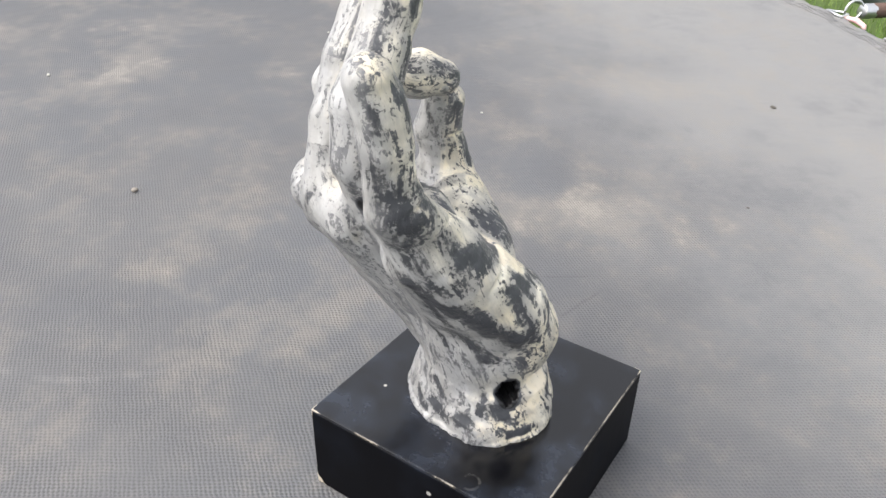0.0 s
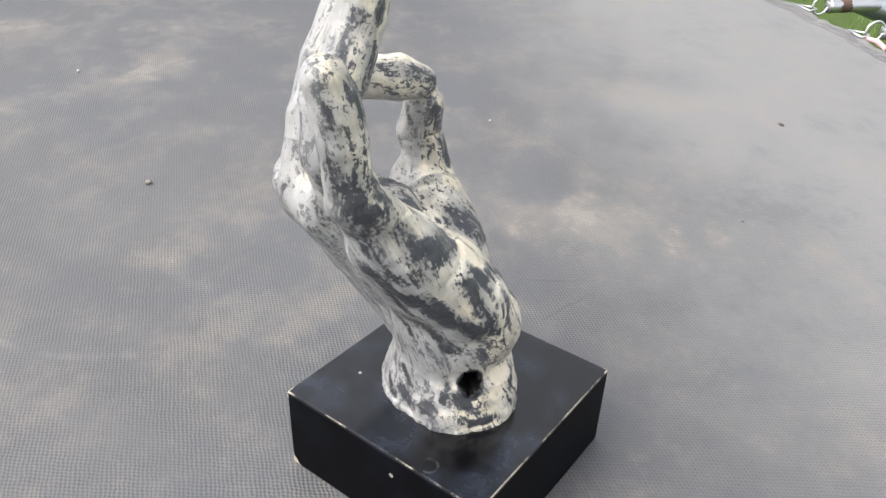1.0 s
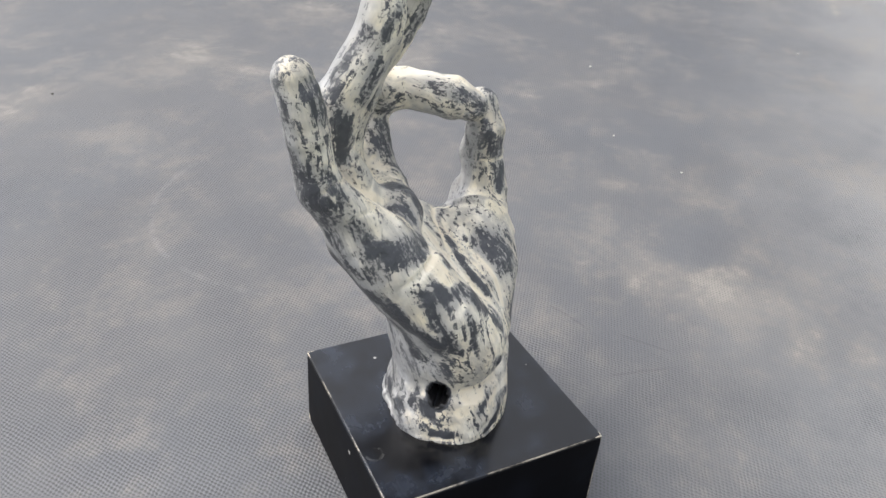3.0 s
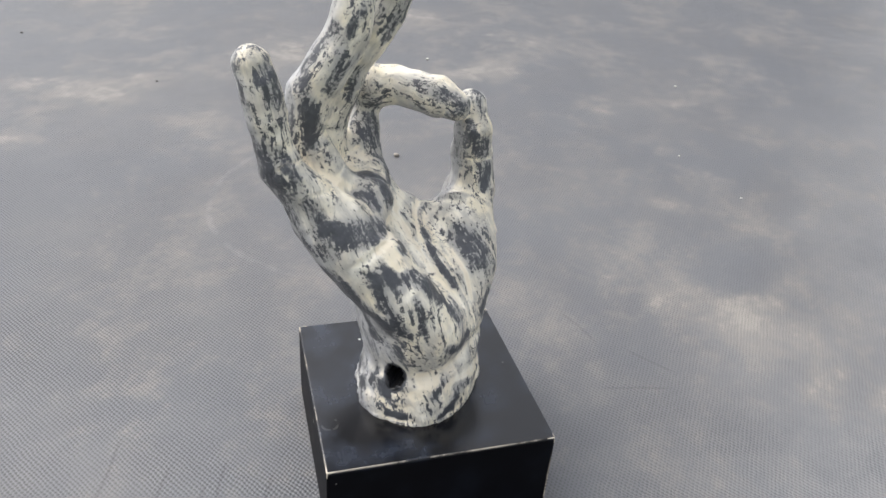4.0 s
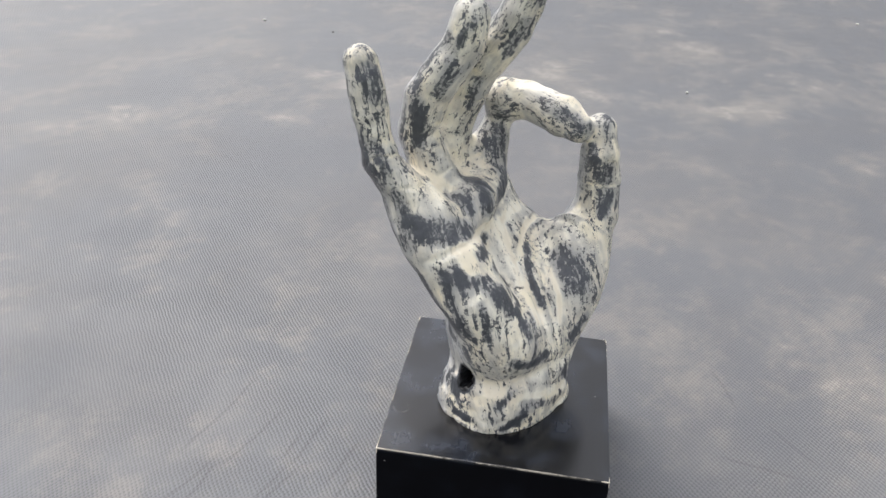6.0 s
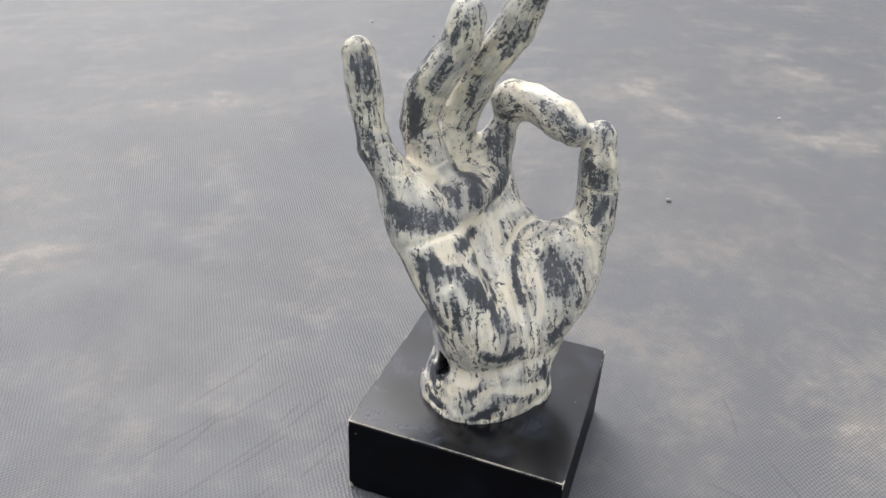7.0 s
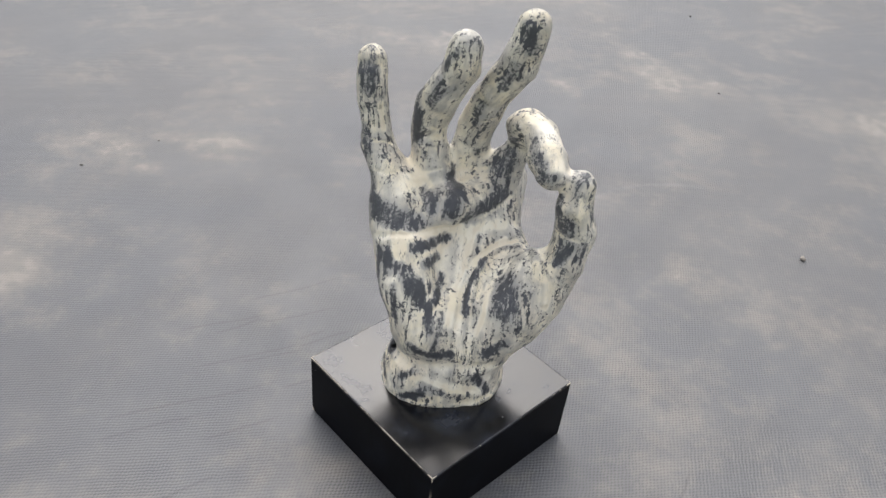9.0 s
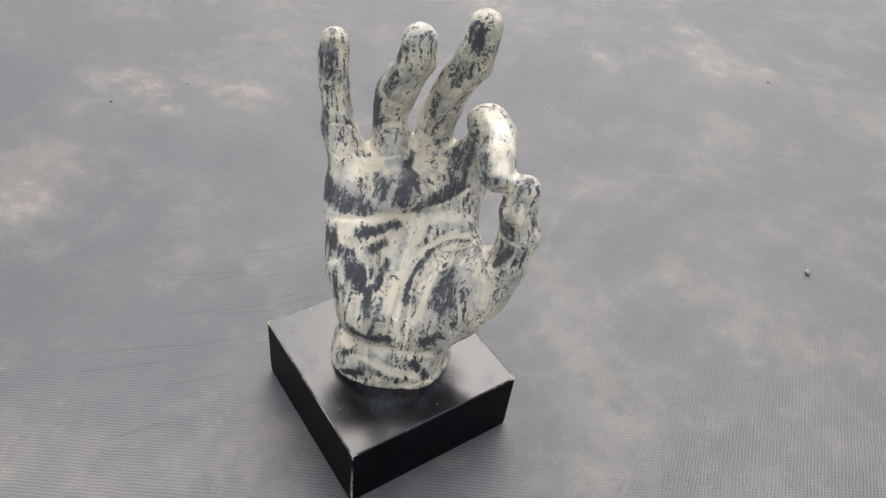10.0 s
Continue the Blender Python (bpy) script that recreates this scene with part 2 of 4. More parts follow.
# the trampoline's own axes: u along the seen edge, v out across it
OUT = Vector((0.7071, 0.7071, 0.0))
RUN = Vector((-0.7071, 0.7071, 0.0))
TRAMP = Matrix((RUN, OUT, Vector((0, 0, 1)))).transposed().to_4x4()
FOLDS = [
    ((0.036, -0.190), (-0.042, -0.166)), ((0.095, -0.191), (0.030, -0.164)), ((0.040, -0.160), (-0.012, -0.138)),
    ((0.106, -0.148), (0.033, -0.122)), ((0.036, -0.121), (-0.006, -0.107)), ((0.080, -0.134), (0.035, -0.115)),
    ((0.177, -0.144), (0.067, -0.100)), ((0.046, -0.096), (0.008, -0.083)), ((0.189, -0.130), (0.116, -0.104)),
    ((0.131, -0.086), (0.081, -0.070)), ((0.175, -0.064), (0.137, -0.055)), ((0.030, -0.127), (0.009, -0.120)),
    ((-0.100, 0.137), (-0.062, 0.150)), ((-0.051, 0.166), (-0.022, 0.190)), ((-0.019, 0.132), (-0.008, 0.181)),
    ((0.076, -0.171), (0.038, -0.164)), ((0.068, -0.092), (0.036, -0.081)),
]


def woven_mat():
    """Faded black woven polypropylene with dried mud, pale scuffs, dust and painted-in sheen."""
    m = Mat("faded_woven_mat")
    p = m.coords()
    q = m.mapping(p, (1, 1, 1), (0, 0, 45))
    q = m.vec("ADD", q, m.vec("SCALE", m.vec("SUBTRACT", m.noise(p, 25, 2, out="Color"), (0.5, 0.5, 0.5)), 0.0020))
    q = m.vec("ADD", q, m.vec("SCALE", m.vec("SUBTRACT", m.noise(p, 130, 2, out="Color"), (0.5, 0.5, 0.5)), 0.0022))
    x, y, _ = m.split(q)
    # rows of cross threads, each set off by half a stitch from the next
    a = m.math("SINE", m.math("MULTIPLY", x, 2 * math.pi / 0.0038))
    b = m.math("SINE", m.math("MULTIPLY", y, 2 * math.pi / 0.0028))
    weave = m.math("MULTIPLY", a, b)
    gaps = m.ramp(weave, -0.15, -0.80)
    stain = m.attr("stain")
    big = m.noise(p, 5.0, 4, 0.6)
    cloud = m.noise(m.mapping(p, (9, 11, 1), (0, 0, 20)), 1.0, 5, 0.58, 0.2)
    mottle = m.noise(p, 38, 5, 0.68)
    grit = m.noise(p, 95, 5, 0.72)
    dirt = m.math("ADD", m.math("MULTIPLY", cloud, 0.46), m.math("ADD", m.math("MULTIPLY", mottle, 0.40), m.math("MULTIPLY", grit, 0.14)))
    fleck = m.math("ADD", m.math("MULTIPLY", cloud, 0.20), m.math("ADD", m.math("MULTIPLY", mottle, 0.58), m.math("MULTIPLY", grit, 0.22)))
    mud = m.ramp(m.math("ADD", dirt, m.math("MULTIPLY", stain, 0.14)), 0.47, 0.65)
    pale = m.ramp(m.math("ADD", fleck, m.math("MULTIPLY", stain, 0.17)), 0.62, 0.72)
    damp = m.ramp(m.math("ADD", dirt, m.math("MULTIPLY", stain, 0.18)), 0.49, 0.37)
    base = m.mix(m.ramp(big, 0.32, 0.68), (0.106, 0.107, 0.111), (0.132, 0.131, 0.131))
    # bleached unevenly: bluish and brownish fields
    base = m.mix(m.ramp(m.noise(m.mapping(p, shift=(3.1, 1.7, 0)), 4.5, 3, 0.5), 0.40, 0.62, 0.0, 0.6), base, (0.108, 0.114, 0.123))
    # darker away from the block along the rim
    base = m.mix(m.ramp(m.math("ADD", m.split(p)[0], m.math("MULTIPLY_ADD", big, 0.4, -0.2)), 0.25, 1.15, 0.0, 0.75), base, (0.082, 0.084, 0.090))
    # paler towards the edge with the springs: the sky's sheen put into the colour
    rim_sheen = m.ramp(m.math("ADD", m.split(p)[1], m.math("MULTIPLY_ADD", big, 0.3, -0.15)), 0.06, 0.45)
    base = m.mix(rim_sheen, base, (0.224, 0.222, 0.218))
    col = m.mix(m.math("MULTIPLY", mud, 0.40), base, (0.27, 0.242, 0.205))
    col = m.mix(m.math("MULTIPLY", pale, 0.20), col, (0.45, 0.41, 0.34))
    col = m.mix(m.math("MULTIPLY", damp, 0.31), col, (0.085, 0.090, 0.100))
    # a pale ring rubbed by the foot of something round
    ring_p = m.vec("SUBTRACT", p, (0.225, -0.199, 0.0))
    ring = m.ramp(m.math("ABSOLUTE", m.math("SUBTRACT", m.vec("LENGTH", ring_p), m.math("MULTIPLY_ADD", big, 0.012, 0.127))), 0.0045, 0.0005)
    ring = m.math("MULTIPLY", ring, m.ramp(m.vec("DOT_PRODUCT", ring_p, (-0.707, -0.707, 0.0)), 0.05, 0.10))
    ring = m.math("MULTIPLY", ring, m.ramp(mottle, 0.40, 0.60))
    col = m.mix(m.math("MULTIPLY", ring, 0.10), col, (0.42, 0.41, 0.39))
    # fine pulled folds, their shade put into the colour as dark lines
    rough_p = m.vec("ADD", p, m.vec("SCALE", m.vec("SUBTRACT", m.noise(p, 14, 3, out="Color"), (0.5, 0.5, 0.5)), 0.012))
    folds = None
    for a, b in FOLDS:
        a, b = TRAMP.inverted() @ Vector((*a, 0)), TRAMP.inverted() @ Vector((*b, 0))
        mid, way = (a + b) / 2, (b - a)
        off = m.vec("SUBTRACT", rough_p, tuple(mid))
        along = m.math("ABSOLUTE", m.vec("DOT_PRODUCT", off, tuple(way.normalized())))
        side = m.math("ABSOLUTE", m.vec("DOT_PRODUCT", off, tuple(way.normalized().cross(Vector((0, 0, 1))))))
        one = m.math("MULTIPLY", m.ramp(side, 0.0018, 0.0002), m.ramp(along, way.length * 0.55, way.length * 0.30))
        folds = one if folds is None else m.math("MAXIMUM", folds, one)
    # the folds' shade: darker base colour along each line
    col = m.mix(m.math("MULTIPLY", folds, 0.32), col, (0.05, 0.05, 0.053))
    # dust fills the weave here and there
    filled = m.ramp(m.noise(p, 22, 4, 0.6), 0.40, 0.66, 1.0, 0.55)
    thread = m.math("ADD", m.math("MULTIPLY", m.math("MULTIPLY", gaps, filled), -0.27), m.math("MULTIPLY_ADD", weave, 0.06, 1.035))
    comb = m.nt.nodes.new("ShaderNodeCombineXYZ")
    for s in comb.inputs:
        m.put(s, thread)
    col = m.mix(1.0, col, comb.outputs[0], "MULTIPLY")
    n1 = m.bump(m.math("MULTIPLY", weave, filled), 0.48, 0.0004)
    n2 = m.bump(m.noise(p, 9, 3), 0.25, 0.006, n1)
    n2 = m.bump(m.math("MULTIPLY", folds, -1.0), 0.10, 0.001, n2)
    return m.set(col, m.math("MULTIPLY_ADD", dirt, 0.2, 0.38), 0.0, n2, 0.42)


def galvanised(name, tint, rust):
    m = Mat(name)
    p = m.coords()
    r = m.ramp(m.math("ADD", m.noise(p, 120, 4, 0.6), m.math("MULTIPLY", m.attr("rusty"), 0.5)), 0.78 - rust, 0.86 - rust)
    col = m.mix(r, m.mix(m.noise(p, 40, 3), tint, tuple(0.8 * c for c in tint)), (0.15, 0.095, 0.075))
    return m.set(col, m.math("MULTIPLY_ADD", r, 0.45, 0.32), m.math("MULTIPLY_ADD", r, -0.85, 0.9), m.bump(m.noise(p, 400, 3), 0.2, 0.0004))


def plain(name, a, b, scale, rough, spec=0.4):
    m = Mat(name)
    p = m.coords()
    n = m.noise(p, scale, 5, 0.6)
    return m.set(m.mix(n, a, b), rough, 0.0, m.bump(n, 0.3, 0.002), spec)


def turf():
    m = Mat("lawn_soil")
    p = m.coords()
    n = m.noise(p, 3, 5, 0.65)
    n2 = m.noise(p, 60, 4, 0.7)
    return m.set(m.mix(n2, m.mix(n, (0.050, 0.098, 0.022), (0.092, 0.150, 0.035)), (0.085, 0.115, 0.036)), 0.85, 0.0, m.bump(n2, 0.8, 0.01), 0.2)


def blade_green():
    m = Mat("grass_blade")
    rnd = m.nt.nodes.new("ShaderNodeNewGeometry").outputs["Random Per Island"]
    return m.set(m.mix(rnd, (0.10, 0.19, 0.035), (0.22, 0.31, 0.075)), 0.55, 0.0, None, 0.3)


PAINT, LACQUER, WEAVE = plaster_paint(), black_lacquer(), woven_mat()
ZINC = galvanised("galvanised_steel", (0.86, 0.87, 0.88), 0.0)
TUBE = galvanised("weathered_tube", (0.42, 0.47, 0.52), 0.02)
TURF, BLADE = turf(), blade_green()
STITCH = plain("grey_thread", (0.13, 0.13, 0.132), (0.19, 0.19, 0.192), 400, 0.8)
RED = plain("red_webbing", (0.70, 0.22, 0.24), (0.90, 0.80, 0.79), 90, 0.6)
DARK_LEAF = plain("dead_leaf", (0.06, 0.055, 0.05), (0.13, 0.12, 0.10), 300, 0.8)
PALE_GRIT = plain("pale_grit", (0.5, 0.48, 0.43), (0.7, 0.68, 0.62), 400, 0.8)
STONE = plain("pebble_grit", (0.22, 0.20, 0.175), (0.40, 0.36, 0.31), 500, 0.85)


# ---------------------------------------------------------------- mesh helpers
def mesh_of(name, bm, material, smooth=False):
    me = bpy.data.meshes.new(name)
    bm.to_mesh(me)
    bm.free()
    if material:
        me.materials.append(material)
    if smooth:
        me.polygons.foreach_set("use_smooth", [True] * len(me.polygons))
    return me


def part(name, bm, material, parent=None, label="", smooth=False):
    ob = new(name, mesh_of(name, bm, material, smooth))
    ob.parent = parent
    return tagged(ob, label)


def tube(bm, points, radius, sides=10, closed=False):
    """A round bar along points."""
    points = [Vector(p) for p in points]
    n, rings = len(points), []
    for i, p in enumerate(points):
        a = points[(i - 1) % n] if closed or i else p
        b = points[(i + 1) % n] if closed or i < n - 1 else p
        d = (b - a).normalized()
        side = d.cross(Vector((0, 0, 1)))
        if side.length < 1e-3:
            side = d.cross(Vector((0, 1, 0)))
        side.normalize()
        up = side.cross(d)
        r = radius[i] if isinstance(radius, (list, tuple)) else radius
        rings.append([bm.verts.new(p + r * (math.cos(t) * side + math.sin(t) * up)) for t in (2 * math.pi * k / sides for k in range(sides))])
    for i in range(n if closed else n - 1):
        A, B = rings[i], rings[(i + 1) % n]
        for k in range(sides):
            bm.faces.new((A[k], A[(k + 1) % sides], B[(k + 1) % sides], B[k]))
    if not closed:
        bm.faces.new(rings[0][::-1])
        bm.faces.new(rings[-1])
    return bm


def box(bm, lo, hi, bevel=0.0):
    r = bmesh.ops.create_cube(bm, size=1.0)
    for v in r["verts"]:
        v.co = Vector([lo[i] + (v.co[i] + 0.5) * (hi[i] - lo[i]) for i in range(3)])
    if bevel:
        bmesh.ops.bevel(bm, geom=list({e for v in r["verts"] for e in v.link_edges}), offset=bevel, segments=2, affect="EDGES", profile=0.6)
    return bm


# ---------------------------------------------------------------- the plaster hand
# Its own axes, in centimetres: n out of the palm, w towards the thumb, z up from the mat.
STEP = 0.09
LOW, HIGH = np.array((-9.6, -8.6, 4.4)), np.array((5.0, 8.8, 28.4))
COUNT = np.ceil((HIGH - LOW) / STEP).astype(int)
GRID = [np.float32(LOW[i]) + np.float32(STEP) * np.arange(COUNT[i], dtype=np.float32) for i in range(3)]


def segment(px, py, pz, a, b):
    """Distance to a segment, and how far along it the nearest place lies."""
    a, b = np.array(a, np.float32), np.array(b, np.float32)
    d = b - a
    t = ((px - a[0]) * d[0] + (py - a[1]) * d[1] + (pz - a[2]) * d[2]) / np.float32(d @ d)
    t = np.clip(t, 0, 1)
    return np.sqrt((px - a[0] - t * d[0]) ** 2 + (py - a[1] - t * d[1]) ** 2 + (pz - a[2] - t * d[2]) ** 2), t


def window(points, reach):
    """The part of the grid within reach of some places."""
    pts = np.array(points, float)
    i0 = np.maximum(((pts.min(0) - reach - LOW) / STEP).astype(int), 0)
    i1 = np.minimum(((pts.max(0) + reach - LOW) / STEP).astype(int) + 2, COUNT)
    cut = tuple(slice(int(s), int(e)) for s, e in zip(i0, i1))
    return cut, (GRID[0][cut[0]][:, None, None], GRID[1][cut[1]][None, :, None], GRID[2][cut[2]][None, None, :])


def blend(a, b, k):
    """A smooth union."""
    h = np.clip(k - np.abs(a - b), 0, None) / np.float32(k)
    return np.minimum(a, b) - h * h * np.float32(k / 4)


def limb(field, joints, k):
    """Adds a chain of rounded, tapering bones (n, w, z, radius) to a field."""
    for p, q in zip(joints, joints[1:]):
        cut, (x, y, z) = window((p[:3], q[:3]), max(p[3], q[3]) + k + 0.6)
        d, t = segment(x, y, z, p[:3], q[:3])
        field[cut] = blend(field[cut], d - (p[3] + (q[3] - p[3]) * t).astype(np.float32), k)


def laid(field, points, step=0.6):
    """A line of places, drawn onto the surface of a field."""
    line = []
    for p, q in zip(points, points[1:]):
        n = max(1, int(np.linalg.norm(np.subtract(q, p)) / step))
        line += [np.array(p) + (np.array(q) - p) * i / n for i in range(n)]
    line.append(np.array(points[-1], float))
    out = []
    for p in line:
        for _ in range(6):
            i = np.clip(((p - LOW) / STEP).round().astype(int), 2, COUNT - 3)
            slope = np.array([field[tuple(i + e)] - field[tuple(i - e)] for e in 2 * np.eye(3, dtype=int)], float)
            slope /= np.linalg.norm(slope) + 1e-6
            p = p - 0.8 * float(field[tuple(i)]) * slope
        out.append(p)
    return out


def groove(field, points, depth, width):
    """Presses a crease into a field (a ridge, where depth is negative)."""
    points = laid(field, points)
    press = np.zeros_like(field)
    for p, q in zip(points, points[1:]):
        cut, (x, y, z) = window((p, q), 3 * width)
        d, t = segment(x, y, z, p, q)
        press[cut] = np.maximum(press[cut], np.exp(-((d / width) ** 2)).astype(np.float32))
    field += np.float32(depth) * press


PINKY = [(-2.98, -4.43, 16.58, 1.1), (-3.78, -5.78, 18.63, 0.81), (-3.72, -6.19, 21.26, 0.88), (-4.21, -6.41, 23.51, 0.84)]
RING = [(-4.45, -2.64, 16.95, 1.16), (-5.24, -3.29, 19.26, 1.01), (-5.14, -2.85, 21.03, 1.13), (-4.33, -1.24, 23.82, 1.01), (-4.16, -0.94, 25.18, 0.95)]
MIDDLE = [(-6.77, -1.18, 16.72, 1.18), (-6.52, -0.61, 19.56, 1.05), (-6.14, 0.22, 21.6, 1.02), (-5.19, 1.82, 24.3, 1.07), (-4.61, 2.52, 26.79, 0.9)]
INDEX = [(-6.52, 1.35, 16.87, 1.09), (-7.01, 2.03, 18.46, 0.75), (-6.94, 2.37, 19.62, 1.2), (-6.11, 3.36, 19.8, 1), (-3.88, 4.33, 19.6, 1.07), (-2.8, 4.69, 19.31, 0.81)]
THUMB = [(-2.09, 5, 12.13, 2.02), (-2.41, 6.37, 13.97, 1.12), (-3.08, 6.58, 15.88, 1.19), (-2.87, 6.31, 17.53, 1.02), (-3.32, 6.51, 18.86, 0.78)]
FINGERS = (PINKY, RING, MIDDLE, INDEX, THUMB)
BONES = [
    ((-0.83, -0.6, 9.73, 1.58), (-3.24, -4.19, 15.54, 0.91)),
    ((-1.68, 1.24, 10.17, 2.14), (-5.79, -2.72, 16.15, 1)),
    ((-1.68, 1.24, 10.17, 2.14), (-6.59, -0.81, 15.63, 1.34)),
    ((-2.12, 1.09, 10.18, 2.16), (-7.69, 1.17, 15.47, 1.44)),
]
FLESH = [
    ((0.13, 0.07, 5.98, 2.87), (-0.29, -0.47, 9.4, 2.7)),
    ((1.34, -0.94, 9.97, 1.88), (0.72, -2.25, 12.27, 1.39)),
    ((0.72, -2.25, 12.27, 1.39), (-0.63, -2.81, 13.5, 1.59)),
    ((-0.63, -2.81, 13.5, 1.59), (-1.98, -4.45, 15.49, 1.16)),
    ((-1.17, -3.91, 14.96, 1.07), (-3.11, -1.11, 15.56, 1.06)),
    ((-3.11, -1.11, 15.56, 1.06), (-5.16, 0.79, 15.61, 1.01)),
    ((-0.4, 1.9, 8.35, 2.48), (-1.12, 3.91, 10.6, 1.89)),
    ((-1.12, 3.91, 10.6, 1.89), (-3.4, 5.95, 13.23, 1.21)),
    ((-2.82, 4.7, 12.75, 0.94), (-5.01, 1.71, 13.18, 0.84)),
    ((-2.87, -5.87, 18.74, 0.64), (-1.84, -3.9, 16.24, 0.95)),
]


# lines and folds: places, depth (below zero: a raised fold), width
PALM_LINES = [
    ([(0.1, -4.6, 14.6), (0.2, -2.5, 15.3), (-2.0, -0.6, 14.8), (-3.6, 1.0, 15.1), (-5.5, 2.2, 15.6)], 0.14, 0.16),
    ([(-3.8, 3.2, 13.8), (-2.8, 2.0, 13.6), (-1.5, 1.2, 13.2), (0.0, 1.1, 12.2), (1.7, 1.3, 10.6)], 0.3, 0.17),
    ([(-3.3, 2.7, 13.7), (-2.3, 1.9, 13.3), (-1.1, 1.6, 12.7), (0.7, 1.9, 11.3)], -0.16, 0.13),
    ([(-3.0, 4.3, 13.8), (-1.3, 5.0, 14.1), (-0.7, 5.7, 13.4), (-0.3, 5.8, 12.4)], -0.36, 0.16),
    ([(-1.4, 1.4, 13.0), (-0.8, 1.9, 12.5), (0.2, 1.9, 11.9)], 0.20, 0.16),
    ([(-0.2, -2.6, 15.7), (-0.6, -1.0, 13.9), (0.6, 0.0, 12.4), (2.6, 0.4, 10.8)], 0.1, 0.2),
    ([(-3.1, -0.9, 16.9), (-2.7, 0.8, 14.3), (-0.7, 0.8, 12.8), (2.2, -0.1, 11.6)], 0.1, 0.14),
    ([(-4.4, 1.3, 16.0), (-2.2, 1.6, 13.5), (-0.0, 1.3, 12.2), (1.8, 1.8, 10.0)], -0.08, 0.12),
    ([(-2.6, 4.3, 14.4), (-1.4, 5.1, 14.3), (-0.8, 6.0, 13.6)], -0.14, 0.15),
    ([(2.3, -2.1, 7.7), (2.8, -0.9, 8.0), (2.9, 0.7, 8.1), (2.3, 2.6, 8.1), (1.4, 3.6, 8.0)], 0.16, 0.40),
]
FINGER_LINES = [
    ([(-2.2, -4.1, 17.9), (-2.8, -3.2, 17.4), (-4.0, -1.9, 17.5)], 0.09, 0.1),
    ([(-4.2, -1.9, 17.9), (-5.1, -1.1, 17.0), (-5.6, 0.4, 17.2)], 0.09, 0.1),
    ([(-2.0, -5.2, 17.8), (-1.8, -4.5, 17.7), (-2.2, -3.9, 17.8)], 0.09, 0.1),
    ([(-3.1, -7.0, 18.7), (-2.6, -5.6, 19.3), (-3.3, -4.8, 18.9)], 0.09, 0.1),
    ([(-4.1, -2.7, 20.0), (-4.5, -2.2, 19.7), (-5.2, -2.0, 19.6)], 0.08, 0.1),
    ([(-5.4, -0.8, 20.6), (-5.2, 0.0, 20.4), (-5.5, 0.6, 20.6)], 0.08, 0.1),
    ([(-3.8, 5.6, 15.7), (-2.5, 5.5, 16.1), (-2.0, 7.3, 15.9)], 0.09, 0.11),
    ([(-3.3, 4.2, 18.6), (-2.7, 3.9, 19.3), (-2.2, 4.3, 19.6)], 0.09, 0.11),
]


# where the cream is rubbed away: places, reach
RUBBED_PALM = [
    ([(-0.9, -5.1, 16.1), (-0.1, -3.7, 16.0), (-0.5, -2.2, 15.7)], 0.62),
    ([(-2.7, -2.5, 16.8), (-1.7, -1.7, 16.2)], 0.36),
    ([(-3.9, -1.2, 17.0), (-2.8, -0.4, 16.7), (-2.0, -0.6, 15.9)], 0.46),
    ([(-5.0, 1.8, 16.0), (-3.6, 0.9, 15.5), (-2.8, 0.3, 15.0)], 0.50),
    ([(0.5, -1.9, 14.7), (-1.8, -0.6, 14.2)], 0.30),
    ([(1.1, -3.6, 14.0), (1.5, -2.6, 14.0)], 0.36),
    ([(1.7, -2.0, 13.7), (1.9, -1.2, 12.8)], 0.46),
    ([(0.7, -1.1, 13.9), (-0.7, -0.8, 13.6)], 0.28),
    ([(-0.1, -0.2, 12.8), (1.5, -0.1, 12.1)], 0.26),
    ([(-0.6, 3.3, 12.9), (0.6, 3.7, 12.1)], 0.72),
    ([(-1.8, 1.7, 13.1), (-0.5, 1.2, 12.5), (1.0, 1.3, 11.3)], 0.19),
    ([(-4.8, -1.4, 17.3), (-3.1, -0.6, 16.9), (-2.2, -0.8, 16.4)], 0.26),
    ([(3.2, -1.0, 9.7), (2.9, 0.1, 9.0), (2.4, 1.2, 9.1)], 0.25),
    ([(2.0, -0.4, 12.0), (2.8, -0.0, 10.8)], 0.20),
    ([(1.5, 3.2, 9.2), (1.1, 4.1, 9.9)], 0.30),
]
